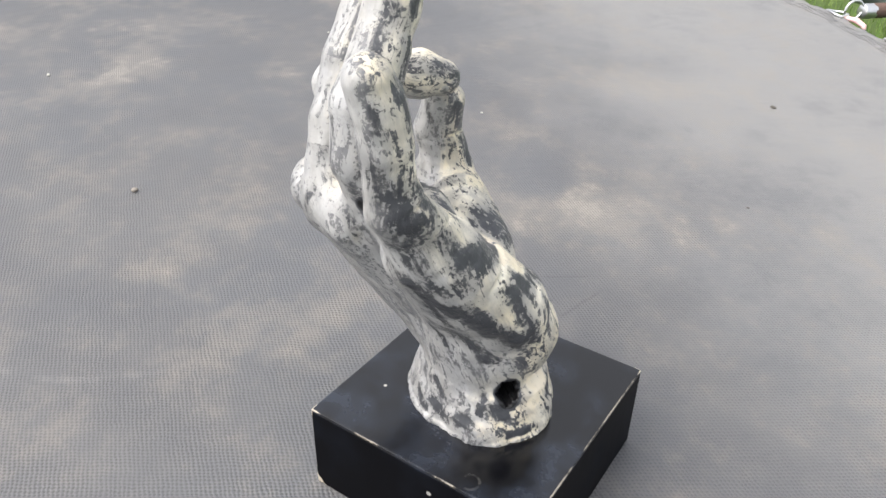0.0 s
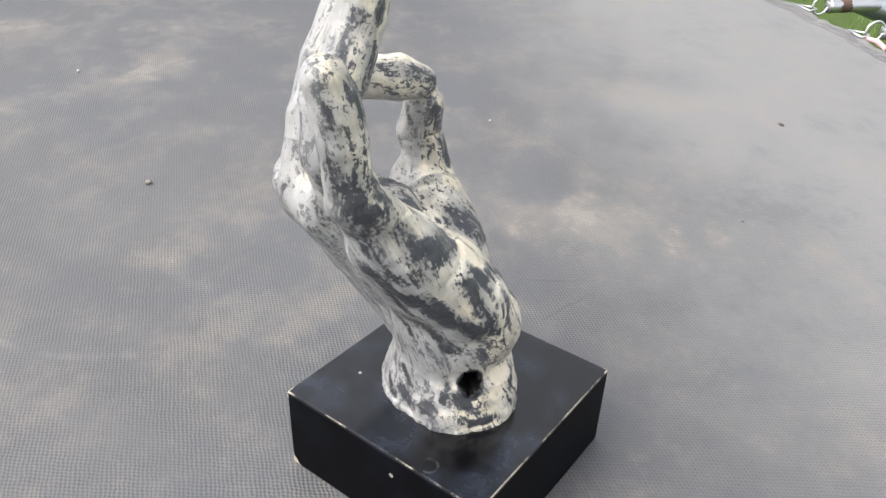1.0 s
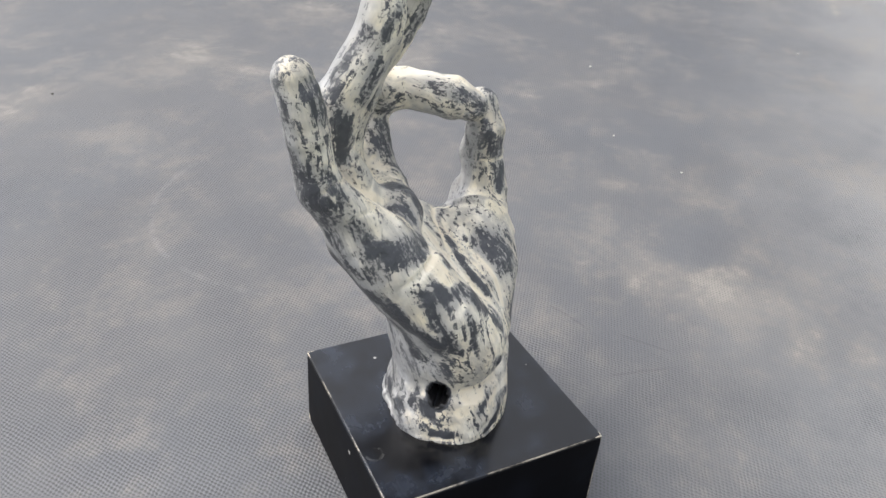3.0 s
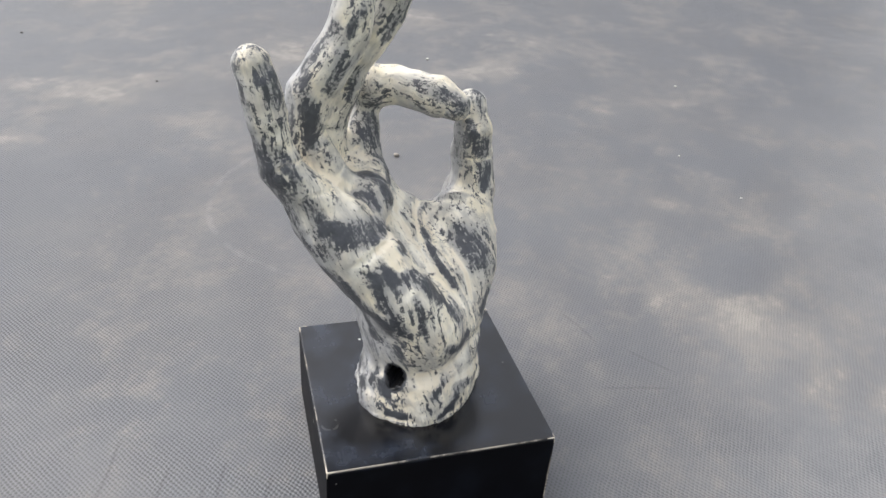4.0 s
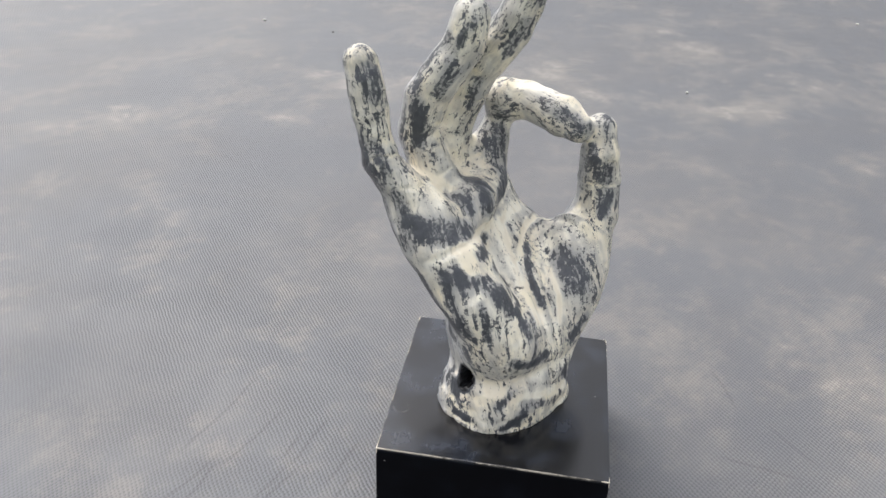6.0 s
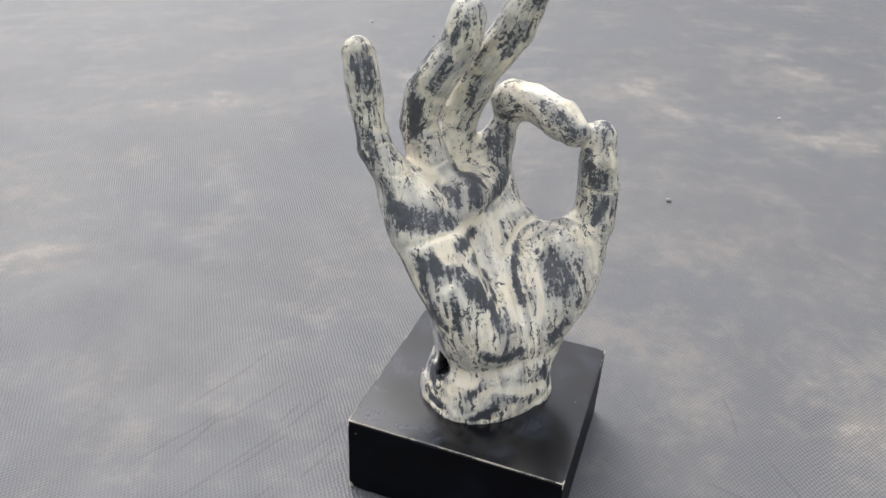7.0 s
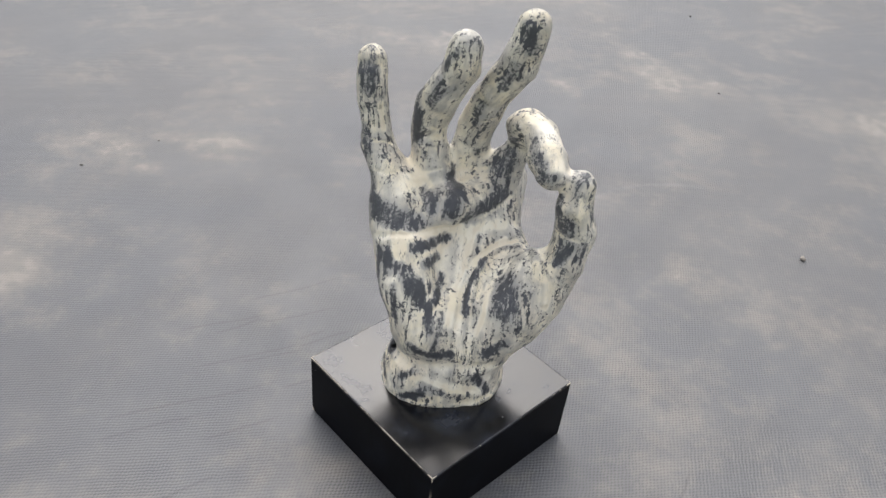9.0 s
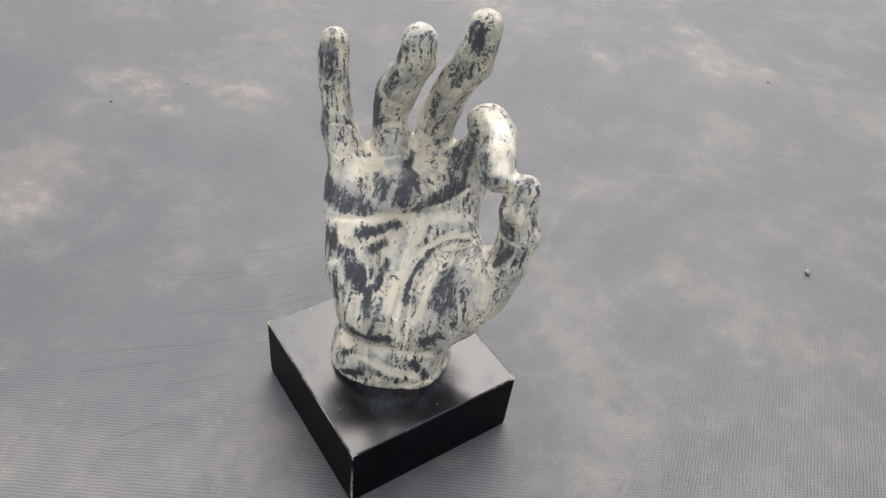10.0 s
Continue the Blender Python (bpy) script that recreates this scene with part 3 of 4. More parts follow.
RUBBED_HEEL = [
    ([(-1.3, -5.1, 14.0), (-0.5, -4.6, 13.0), (0.5, -3.9, 11.7), (1.3, -3.5, 11.1)], 0.42),
    ([(1.3, -3.8, 13.2), (2.0, -3.1, 11.3)], 0.32),
    ([(1.0, -3.4, 14.4), (1.6, -3.0, 13.6)], 0.42),
    ([(-1.9, -5.4, 17.4), (-1.2, -5.3, 16.4)], 0.34),
    ([(-1.8, -5.5, 15.0), (-0.8, -5.2, 15.2)], 0.42),
    ([(-0.4, -4.7, 13.4), (0.6, -4.1, 12.1), (1.4, -3.6, 11.5)], 0.32),
    ([(0.8, -4.0, 14.2), (1.1, -3.9, 13.6)], 0.28),
    ([(-3.1, -5.5, 15.4), (-1.6, -4.0, 12.4)], 0.22),
    ([(-1.5, -3.7, 12.0), (-0.0, -3.3, 9.8)], 0.24),
    ([(1.6, -1.1, 13.2), (2.2, -0.9, 12.2)], 0.28),
    ([(2.1, 0.4, 11.3), (2.9, 0.2, 9.5)], 0.18),
    ([(2.1, -2.5, 13.0), (2.5, -2.2, 11.1)], 0.20),
    ([(-3.8, -5.3, 16.0), (-2.6, -5.5, 15.0), (-1.4, -4.8, 13.4)], 0.28),
    ([(-3.1, -5.8, 16.6), (-1.6, -5.5, 14.8)], 0.20),
    ([(-2.3, -3.6, 12.4), (-1.0, -3.1, 10.9), (0.4, -3.3, 9.8)], 0.24),
    ([(-1.4, -5.1, 14.0), (0.1, -4.0, 11.7)], 0.28),
    ([(-3.0, -3.2, 12.5), (-1.7, -2.9, 10.3)], 0.16),
]
RUBBED_CUFF = [
    ([(3.0, -0.3, 6.7), (2.9, 0.9, 6.3)], 0.28),
    ([(3.4, -1.5, 5.4), (3.3, -0.2, 5.9)], 0.20),
    ([(1.9, 2.7, 7.2), (1.4, 3.3, 5.9)], 0.34),
    ([(3.0, -1.6, 6.7), (3.0, -1.0, 7.3)], 0.24),
    ([(1.4, -3.5, 5.5), (2.2, -3.0, 5.6)], 0.20),
    ([(-3.1, -1.4, 6.0), (-2.7, -2.1, 5.5)], 0.24),
    ([(-2.2, -2.4, 6.2), (-1.7, -3.0, 5.7)], 0.28),
    ([(-1.0, -3.3, 6.1), (-0.5, -3.5, 6.2)], 0.32),
    ([(0.1, -3.0, 7.5), (-0.1, -3.4, 6.8)], 0.20),
    ([(0.5, -3.3, 7.0), (1.0, -3.2, 6.5)], 0.30),
    ([(3.4, -1.0, 5.7), (3.1, -0.1, 6.3)], 0.22),
    ([(-2.2, -2.1, 7.5), (-1.8, -2.5, 6.8)], 0.20),
]
RUBBED_BACK = [
    ([(-4.2, -6.9, 20.7), (-3.7, -6.8, 19.5), (-3.3, -6.6, 18.2)], 0.70),
    ([(-5.7, -4.0, 17.0), (-5.1, -4.1, 15.8)], 0.42),
    ([(-6.0, -3.6, 20.9), (-6.0, -3.7, 18.9)], 0.18),
    ([(-4.0, -7.2, 22.9), (-3.9, -7.1, 22.2)], 0.24),
    ([(-7.2, -2.2, 17.1), (-7.8, -1.9, 16.0)], 0.22),
    ([(-7.7, -0.7, 13.7), (-6.2, -0.7, 12.1)], 0.22),
    ([(-4.0, -2.2, 24.3), (-3.6, -2.1, 23.5)], 0.40),
    ([(-3.3, -6.8, 19.8), (-2.9, -6.6, 18.6), (-2.6, -6.0, 17.3)], 0.50),
    ([(-4.0, -6.9, 20.7), (-3.7, -6.9, 19.8)], 0.28),
    ([(-5.4, -4.1, 18.5), (-5.0, -4.1, 17.3)], 0.24),
    ([(-3.7, -6.1, 17.5), (-2.6, -5.8, 16.4)], 0.34),
]
RUBBED_FINGERS = [
    ([(-3.3, -6.3, 23.5), (-3.0, -6.3, 22.3)], 0.36),
    ([(-2.7, -6.3, 20.0), (-2.5, -5.8, 18.7)], 0.28),
    ([(-3.2, -1.1, 25.2), (-3.4, -1.8, 24.3)], 0.26),
    ([(-3.4, -1.3, 23.1), (-3.6, -2.3, 22.2)], 0.24),
    ([(-4.2, -3.6, 21.0), (-4.2, -3.6, 19.2)], 0.28),
    ([(-3.8, 2.3, 27.0), (-3.8, 2.7, 25.8)], 0.42),
    ([(-4.0, 1.8, 24.7), (-4.4, 1.2, 23.2)], 0.32),
    ([(-5.1, 0.0, 21.7), (-5.2, -0.5, 20.3)], 0.26),
    ([(-4.6, -3.6, 21.8), (-4.1, -3.5, 20.4), (-4.1, -3.6, 19.1)], 0.42),
    ([(-4.1, -2.2, 24.4), (-4.6, -2.8, 23.3), (-4.9, -3.3, 22.5)], 0.26),
    ([(-3.5, -2.1, 23.1), (-3.8, -2.7, 21.6)], 0.32),
    ([(-6.0, 1.6, 18.8), (-4.9, 1.5, 16.4)], 0.75),
]
RUBBED_TIPS = [
    ([(-4.3, 3.3, 20.4), (-3.1, 3.8, 20.0)], 0.34),
    ([(-2.1, 4.3, 19.3), (-2.2, 5.1, 19.6)], 0.28),
    ([(-2.6, 6.3, 19.2), (-3.0, 6.7, 19.5)], 0.30),
    ([(-2.5, 5.6, 18.2), (-2.0, 6.0, 16.5)], 0.26),
    ([(-1.8, 6.5, 15.6), (-1.5, 5.9, 14.7)], 0.42),
    ([(-2.1, 7.3, 15.7), (-1.8, 7.1, 14.9)], 0.28),
    ([(-1.9, 6.3, 17.2), (-1.9, 6.4, 16.3)], 0.26),
    ([(-1.6, 6.4, 15.3), (-1.5, 6.0, 14.6)], 0.26),
    ([(-3.6, 5.6, 17.8), (-3.3, 5.4, 16.9)], 0.20),
    ([(-3.3, -5.9, 23.2), (-3.0, -6.0, 22.3)], 0.34),
    ([(-3.1, 4.7, 20.3), (-2.2, 4.4, 19.8)], 0.24),
    ([(-3.1, 4.0, 20.2), (-2.5, 4.3, 19.9)], 0.26),
]
# where it lies thick
COATED = [
    ([(0.3, -4.2, 14.9), (0.2, -2.5, 15.3), (-2.2, -0.3, 14.7), (-4.1, 2.2, 14.5)], 0.34),
    ([(-2.4, 0.5, 14.2), (-0.4, 0.6, 12.6), (1.9, 0.8, 11.0)], 0.30),
    ([(-1.4, 4.9, 14.1), (-0.7, 5.7, 13.4), (-0.3, 5.8, 12.4)], 0.24),
    ([(-1.9, -3.4, 17.3), (-3.1, -2.8, 17.0)], 0.50),
    ([(-3.5, 2.5, 13.9), (-2.0, 1.4, 13.4), (-1.1, 1.0, 13.0)], 0.18),
    ([(-3.6, 4.3, 20.6), (-2.8, 5.1, 20.0)], 0.50),
    ([(-6.3, 2.9, 20.8), (-5.1, 4.0, 20.7)], 0.45),
    ([(0.4, -2.8, 15.2), (1.3, -2.7, 14.3)], 0.45),
    ([(-2.3, 6.7, 18.5), (-2.0, 6.8, 17.6)], 0.18),
    ([(-3.2, -5.5, 21.4), (-3.1, -5.2, 19.9)], 0.22),
    ([(2.3, -2.4, 6.8), (2.8, 0.6, 6.6), (1.7, 3.1, 6.1)], 0.34),
    ([(-0.6, 2.4, 12.4), (0.7, 2.6, 11.4), (1.4, 2.4, 10.2)], 0.16),
]


def hand_field():
    field = np.full(tuple(COUNT), 9.0, np.float32)
    for a, b in FLESH + BONES:
        limb(field, (a, b), 1.2)
    # the flared cuff on which it stands
    x, y, z = GRID[0][:, None, None], GRID[1][None, :, None], GRID[2][None, None, :]
    x, y = x + np.float32(0.026), y + np.float32(0.029)
    turn = np.arctan2(y, x)
    reach = np.interp(GRID[2] + 0.084, (4.4, 5.3, 6.1, 6.9, 8.0), (3.74, 3.77, 3.59, 3.16, 2.75)).astype(np.float32)[None, None, :]
    deep = np.where(x > 0, np.float32(1.22), np.float32(1.06))
    round_ = ((deep * np.abs(x)) ** 2.5 + np.abs(y) ** 2.5) ** np.float32(0.4)
    cuff = round_ - reach - 0.07 * np.sin(3 * turn + 1) - 0.04 * np.sin(7 * turn) - 0.45 * np.exp(-(((turn + 0.40) / 0.4) ** 2)) + 0.42 * np.exp(-(((turn + 2.3) / 0.5) ** 2)) + 0.32 * np.exp(-(((turn - 0.55) / 0.4) ** 2)) - 0.25 * np.exp(-(((np.abs(turn) - 1.6) / 0.35) ** 2))
    cuff = cuff + 0.05 * np.exp(-(((z - 5.25) / 0.12) ** 2)) + 0.045 * np.sin(19 * turn + 2 * np.sin(z * 2)) * np.exp(-(((turn + 2.0) / 0.8) ** 2)) + 0.03 * np.sin(z * 7 + 3 * turn) * np.exp(-(((z - 6.2) / 0.5) ** 2))
    cuff = cuff - 0.118 * np.cos(2 * turn) + 0.087 * np.sin(2 * turn) + 0.058 * np.cos(3 * turn) + 0.039 * np.sin(3 * turn)
    lip = 0.16 + 0.10 * np.sin(5 * turn + 0.7) + 0.08 * np.sin(13 * turn) + 0.05 * np.sin(29 * turn + 1)
    cuff = cuff - 0.11 * np.clip((5.05 + lip - z) / 0.12, 0, 1) + 0.05 * np.clip((5.75 + 2 * lip - z) / 0.10, 0, 1)
    cuff = np.maximum(cuff, z - 7.12)
    field = blend(field, cuff, 0.9)
    # the web between thumb and forefinger is scooped out
    a, b = (-5.4, 5.1, 13.4), (-2.0, 3.5, 15.2)
    cut, (hx, hy, hz) = window((a, b), 2.2)
    field[cut] = -blend(-field[cut], segment(hx, hy, hz, a, b)[0] - np.float32(0.95), 0.6)
    for finger in FINGERS:
        one = np.full(tuple(COUNT), 9.0, np.float32)
        limb(one, finger, 0.18)
        if finger in (PINKY, RING, MIDDLE):
            # the soft pads between the joints
            for p, q in zip(finger[1:], finger[2:]):
                way = np.subtract(q[:3], p[:3]) / np.linalg.norm(np.subtract(q[:3], p[:3]))
                front = np.array((0.95, 0.0, 0.3)) - way * (np.array((0.95, 0.0, 0.3)) @ way)
                far = 0.24 * front / np.linalg.norm(front)
                pad = [(*(np.array(p[:3]) + (np.subtract(q[:3], p[:3])) * t + far), 0.86 * (p[3] + (q[3] - p[3]) * t)) for t in (0.32, 0.68)]
                limb(one, pad, 0.25)
        field = blend(field, one, 1.0)
    for points, depth, width in PALM_LINES + FINGER_LINES:
        groove(field, points, depth, width)
    # the cast is never quite smooth
    rng = np.random.default_rng(11)
    for cell, high in ((11, 0.050), (5, 0.028)):
        size = [int(c // cell) + 3 for c in COUNT]
        seed = rng.uniform(-1, 1, size).astype(np.float32)
        for axis in range(3):
            at = np.arange(COUNT[axis]) / cell
            low = at.astype(int)
            t = (at - low).astype(np.float32)
            t = t * t * (3 - 2 * t)
            shape = [1, 1, 1]
            shape[axis] = -1
            t = t.reshape(shape)
            seed = np.take(seed, low, axis) * (1 - t) + np.take(seed, low + 1, axis) * t
        field += np.float32(high) * seed
    # a small round hole in the back of the palm
    cut, (hx, hy, hz) = window(((-5.0, -4.1, 17.65),), 0.4)
    field[cut] = np.maximum(field[cut], 0.19 - np.sqrt((hx + 5.0) ** 2 + (hy + 4.1) ** 2 + (hz - 17.65) ** 2))
    # a hole drilled into the wrist
    cut, (hx, hy, hz) = window(((1.7, -4.1, 7.6), (0.45, -1.15, 7.6)), 1.2)
    rim = np.arctan2((hz - 7.6) * 0.74, 0.92 * (hx - 1.2) + 0.39 * (hy + 2.95))
    hole = segment(hx, hy, (hz - 7.6) * 0.74, (1.7, -4.1, 0), (0.45, -1.15, 0))[0] - 0.47 + 0.07 * np.sin(5 * rim + 0.6) + 0.05 * np.sin(11 * rim)
    field[cut] = np.maximum(field[cut], -hole)
    # it stands on the tilted top of the block
    x, y = GRID[0][:, None, None], GRID[1][None, :, None]
    return np.maximum(field, np.float32(4.94) + np.float32(0.015) * x - np.float32(0.0325) * y - z)


def surface(field):
    """Surface nets: one vertex in every cell that the surface crosses."""
    inside = field < 0
    corners = [(i, j, k) for i in (0, 1) for j in (0, 1) for k in (0, 1)]
    nx, ny, nz = field.shape

    def corner(a, c):
        return a[c[0] : nx - 1 + c[0], c[1] : ny - 1 + c[1], c[2] : nz - 1 + c[2]]

    count = sum(corner(inside, c).astype(np.int8) for c in corners)
    cells = np.argwhere((count > 0) & (count < 8))
    number = np.full((nx - 1, ny - 1, nz - 1), -1, np.int64)
    number[tuple(cells.T)] = np.arange(len(cells))
    total, hits = np.zeros((len(cells), 3)), np.zeros(len(cells))
    for a in corners:
        for axis in range(3):
            if a[axis]:
                continue
            b = tuple(v + (n == axis) for n, v in enumerate(a))
            fa, fb = field[tuple((cells + a).T)], field[tuple((cells + b).T)]
            on = (fa < 0) != (fb < 0)
            t = np.where(on, fa / np.where(on, fa - fb, 1), 0)
            place = np.array(a, float)[None] + t[:, None] * np.eye(3)[axis][None]
            total += place * on[:, None]
            hits += on
    verts = LOW + STEP * (cells + total / hits[:, None])
    quads = []
    for axis in range(3):
        u, v = (axis + 1) % 3, (axis + 2) % 3
        lo = [slice(None)] * 3
        hi = [slice(None)] * 3
        lo[axis], hi[axis] = slice(0, -1), slice(1, None)
        a, b = inside[tuple(lo)], inside[tuple(hi)]
        at = np.argwhere(a != b)
        at = at[(at[:, u] > 0) & (at[:, v] > 0) & (at[:, u] < field.shape[u] - 1) & (at[:, v] < field.shape[v] - 1)]
        eu, ev = np.eye(3, dtype=int)[u], np.eye(3, dtype=int)[v]
        ring = [number[tuple((at - s).T)] for s in (eu + ev, ev, 0 * eu, eu)]
        quad = np.stack(ring, 1)
        flip = ~a[tuple(at.T)]
        quad[flip] = quad[flip][:, ::-1]
        quads.append(quad)
    return verts, np.concatenate(quads)


def build_hand():
    field = hand_field()
    verts, quads = surface(field)
    x, y, z = verts.T
    # the way in which the brush went: along the nearest bone
    lean = np.array((-0.42, -0.10, 0.90))
    flow = verts - 0.85 * ((verts - (0, 0, 12)) @ lean)[:, None] * lean
    best = np.full(len(verts), 0.42)
    for n, chain in enumerate(FINGERS):
        main = np.subtract(chain[-1][:3], chain[1][:3])
        main = main / np.linalg.norm(main)
        gone = 0.0
        for k, (p, q) in enumerate(zip(chain[:-1], chain[1:])):
            d, t = segment(x, y, z, p[:3], q[:3])
            d = np.abs(d - p[3] - (q[3] - p[3]) * t)
            near = (d < best) & (k > 0)
            w = np.subtract(q[:3], p[:3])
            far = np.linalg.norm(w)
            w = w / far
            off = verts - p[:3]
            run = off @ w
            flow[near] = (off - run[:, None] * w + 0.20 * (gone + run)[:, None] * main + (40 * n, 0, 0))[near]
            best[near] = d[near]
            gone += far
    flow = flow * 0.01
    wear = np.zeros(len(verts))
    for strokes, amount in ((RUBBED_PALM, -0.165), (RUBBED_HEEL, -0.105), (RUBBED_CUFF, -0.150), (RUBBED_BACK, -0.075), (RUBBED_FINGERS, -0.072), (RUBBED_TIPS, -0.072), (COATED, 0.095)):
        for points, reach in strokes:
            near = np.full(len(verts), 99.0)
            line = laid(field, points)
            for p, q in zip(line, line[1:]):
                near = np.minimum(near, segment(x, y, z, p, q)[0])
            wear += amount * np.exp(-((near / reach) ** 3))
    # marks the insides of both holes for the painted shade
    wear -= 0.6 * np.exp(-((segment(x, y, (z - 7.6) * 0.74, (1.7, -4.1, 0), (0.45, -1.15, 0))[0] / 0.60) ** 12))
    wear -= 0.6 * np.exp(-((np.sqrt((x + 5.0) ** 2 + (y + 4.1) ** 2 + (z - 17.65) ** 2) / 0.27) ** 8))
    # cream gathers in hollows and is worn from ridges
    middle, hits = np.zeros_like(verts), np.zeros(len(verts))
    for k in range(4):
        np.add.at(middle, quads[:, k], verts[quads].mean(1))
        np.add.at(hits, quads[:, k], 1)
    lift = middle / np.maximum(hits, 1)[:, None] - verts
    i = np.clip(((verts - LOW) / STEP).round().astype(int), 1, COUNT - 2)
    slope = np.stack([field[tuple((i + e).T)] - field[tuple((i - e).T)] for e in np.eye(3, dtype=int)], 1)
    slope /= np.linalg.norm(slope, axis=1)[:, None] + 1e-6
    hollow = (lift * slope).sum(1)
    for _ in range(4):
        soft, hits = hollow.copy(), np.ones(len(verts))
        for k in range(4):
            np.add.at(soft, quads[:, k], hollow[quads[:, (k + 1) % 4]])
            np.add.at(hits, quads[:, k], 1)
        hollow = soft / hits
    wear += np.clip(hollow * 16, -0.02, 0.08)
    # facing sets yellowing and painted tone; the back keeps a more even grey coat
    palm_facing = slope @ np.array((0.85, 0.45, 0.25))
    wear += 2 * np.clip(-palm_facing - 0.2, 0, 0.5) * np.interp(z, (13.5, 17.5), (-0.028, 0.028))
    place = (x * 0.01)[:, None] * np.array(PALM_N) + (y * 0.01)[:, None] * np.array(PALM_W) + np.array((0, 0, 0.01)) * z[:, None]
    me = bpy.data.meshes.new("hand_statue")
    me.from_pydata(place.tolist(), [], quads.tolist())
    me.polygons.foreach_set("use_smooth", [True] * len(me.polygons))
    me.attributes.new("flow", "FLOAT_VECTOR", "POINT").data.foreach_set("vector", flow.astype(np.float32).ravel())
    me.attributes.new("wear", "FLOAT", "POINT").data.foreach_set("value", wear.astype(np.float32))
    me.attributes.new("palm_facing", "FLOAT", "POINT").data.foreach_set("value", palm_facing.astype(np.float32))
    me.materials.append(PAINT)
    return tagged(new("hand_statue", me), "plaster hand with fingertips touching, worn cream paint over charcoal", "statue")


# ---------------------------------------------------------------- the block
# the slack mat lets it lean a little
LEAN_X, LEAN_Y = 0.029, -0.021
LEAN = Vector((0, 0, 1)).rotation_difference(Vector((-LEAN_X, -LEAN_Y, 1))).to_matrix().to_4x4()


def build_block():
    bm = bmesh.new()
    box(bm, (-SIDE, -SIDE, 0.0), (SIDE, SIDE, TALL), 0.0009)
    ob = new("plinth", mesh_of("plinth", bm, LACQUER))
    ob.matrix_world = Matrix.Translation((TALL * LEAN_X, TALL * LEAN_Y, 0.0)) @ LEAN
    return tagged(ob, "black lacquered square wooden block with chipped pale edges", "plinth")


# ---------------------------------------------------------------- the trampoline
# a round mat; its middle in the trampoline's own u and v, and its radius
MID_U, MID_V, ROUND = 0.62, -1.068, 1.75
SPRINGS, FIRST_SPRING = 88, 2.62


# dried mud, pale scuffs and damp patches on the mat: from, to, half width
TAN = [
    (-0.875, 0.180, -0.852, 0.219, 0.030), (-0.816, 0.185, -0.777, 0.242, 0.026), (-0.707, -0.027, -0.674, 0.021, 0.035),
    (-0.611, 0.232, -0.594, 0.267, 0.030), (-0.626, 0.284, -0.631, 0.335, 0.028), (-0.733, 0.351, -0.710, 0.343, 0.024),
    (-0.426, -0.566, -0.434, -0.471, 0.050), (0.050, -0.492, -0.013, -0.447, 0.060), (0.160, -0.391, 0.112, -0.365, 0.060),
    (0.189, -0.338, 0.153, -0.336, 0.026), (-0.162, 0.198, -0.079, 0.209, 0.045), (-0.122, 0.117, -0.101, 0.139, 0.026),
    (-0.082, 0.259, -0.058, 0.273, 0.024), (-0.086, 0.307, -0.074, 0.296, 0.020), (-0.174, 0.368, -0.167, 0.375, 0.040),
    (-0.151, 0.209, -0.105, 0.230, 0.045), (-0.072, 0.248, -0.019, 0.306, 0.035), (-0.732, -0.019, -0.657, 0.033, 0.045),
    (-0.917, 0.161, -0.781, 0.236, 0.050), (0.085, -0.478, 0.0, -0.462, 0.030), (0.0, -0.462, -0.095, -0.418, 0.028),
    (-0.660, -0.370, -0.615, -0.255, 0.036), (-0.285, 0.010, -0.270, 0.035, 0.022),
]
MUD = [
    (-0.760, 0.307, -0.677, 0.389, 0.060), (-0.458, 0.134, -0.426, 0.166, 0.016), (-0.080, 0.261, -0.043, 0.278, 0.045),
    (0.011, 0.276, 0.038, 0.317, 0.045), (-0.158, 0.525, -0.055, 0.617, 0.035), (-0.185, -0.017, -0.159, 0.006, 0.026),
    (-0.616, 0.194, -0.603, 0.249, 0.035), (0.053, 0.294, 0.078, 0.306, 0.018), (0.068, 0.350, 0.091, 0.358, 0.030),
    (-0.044, 0.272, -0.032, 0.299, 0.018), (0.037, 0.322, 0.067, 0.304, 0.016), (-0.066, 0.205, -0.049, 0.214, 0.016),
    (-0.599, -0.257, -0.596, -0.235, 0.035), (-0.623, -0.183, -0.635, -0.155, 0.024), (-0.283, -0.019, -0.270, 0.007, 0.022),
    (-0.173, 0.122, -0.172, 0.125, 0.012), (-0.159, 0.004, -0.144, 0.029, 0.016), (-0.173, 0.118, -0.173, 0.124, 0.014),
    (0.016, -0.182, -0.020, -0.171, 0.020),
]
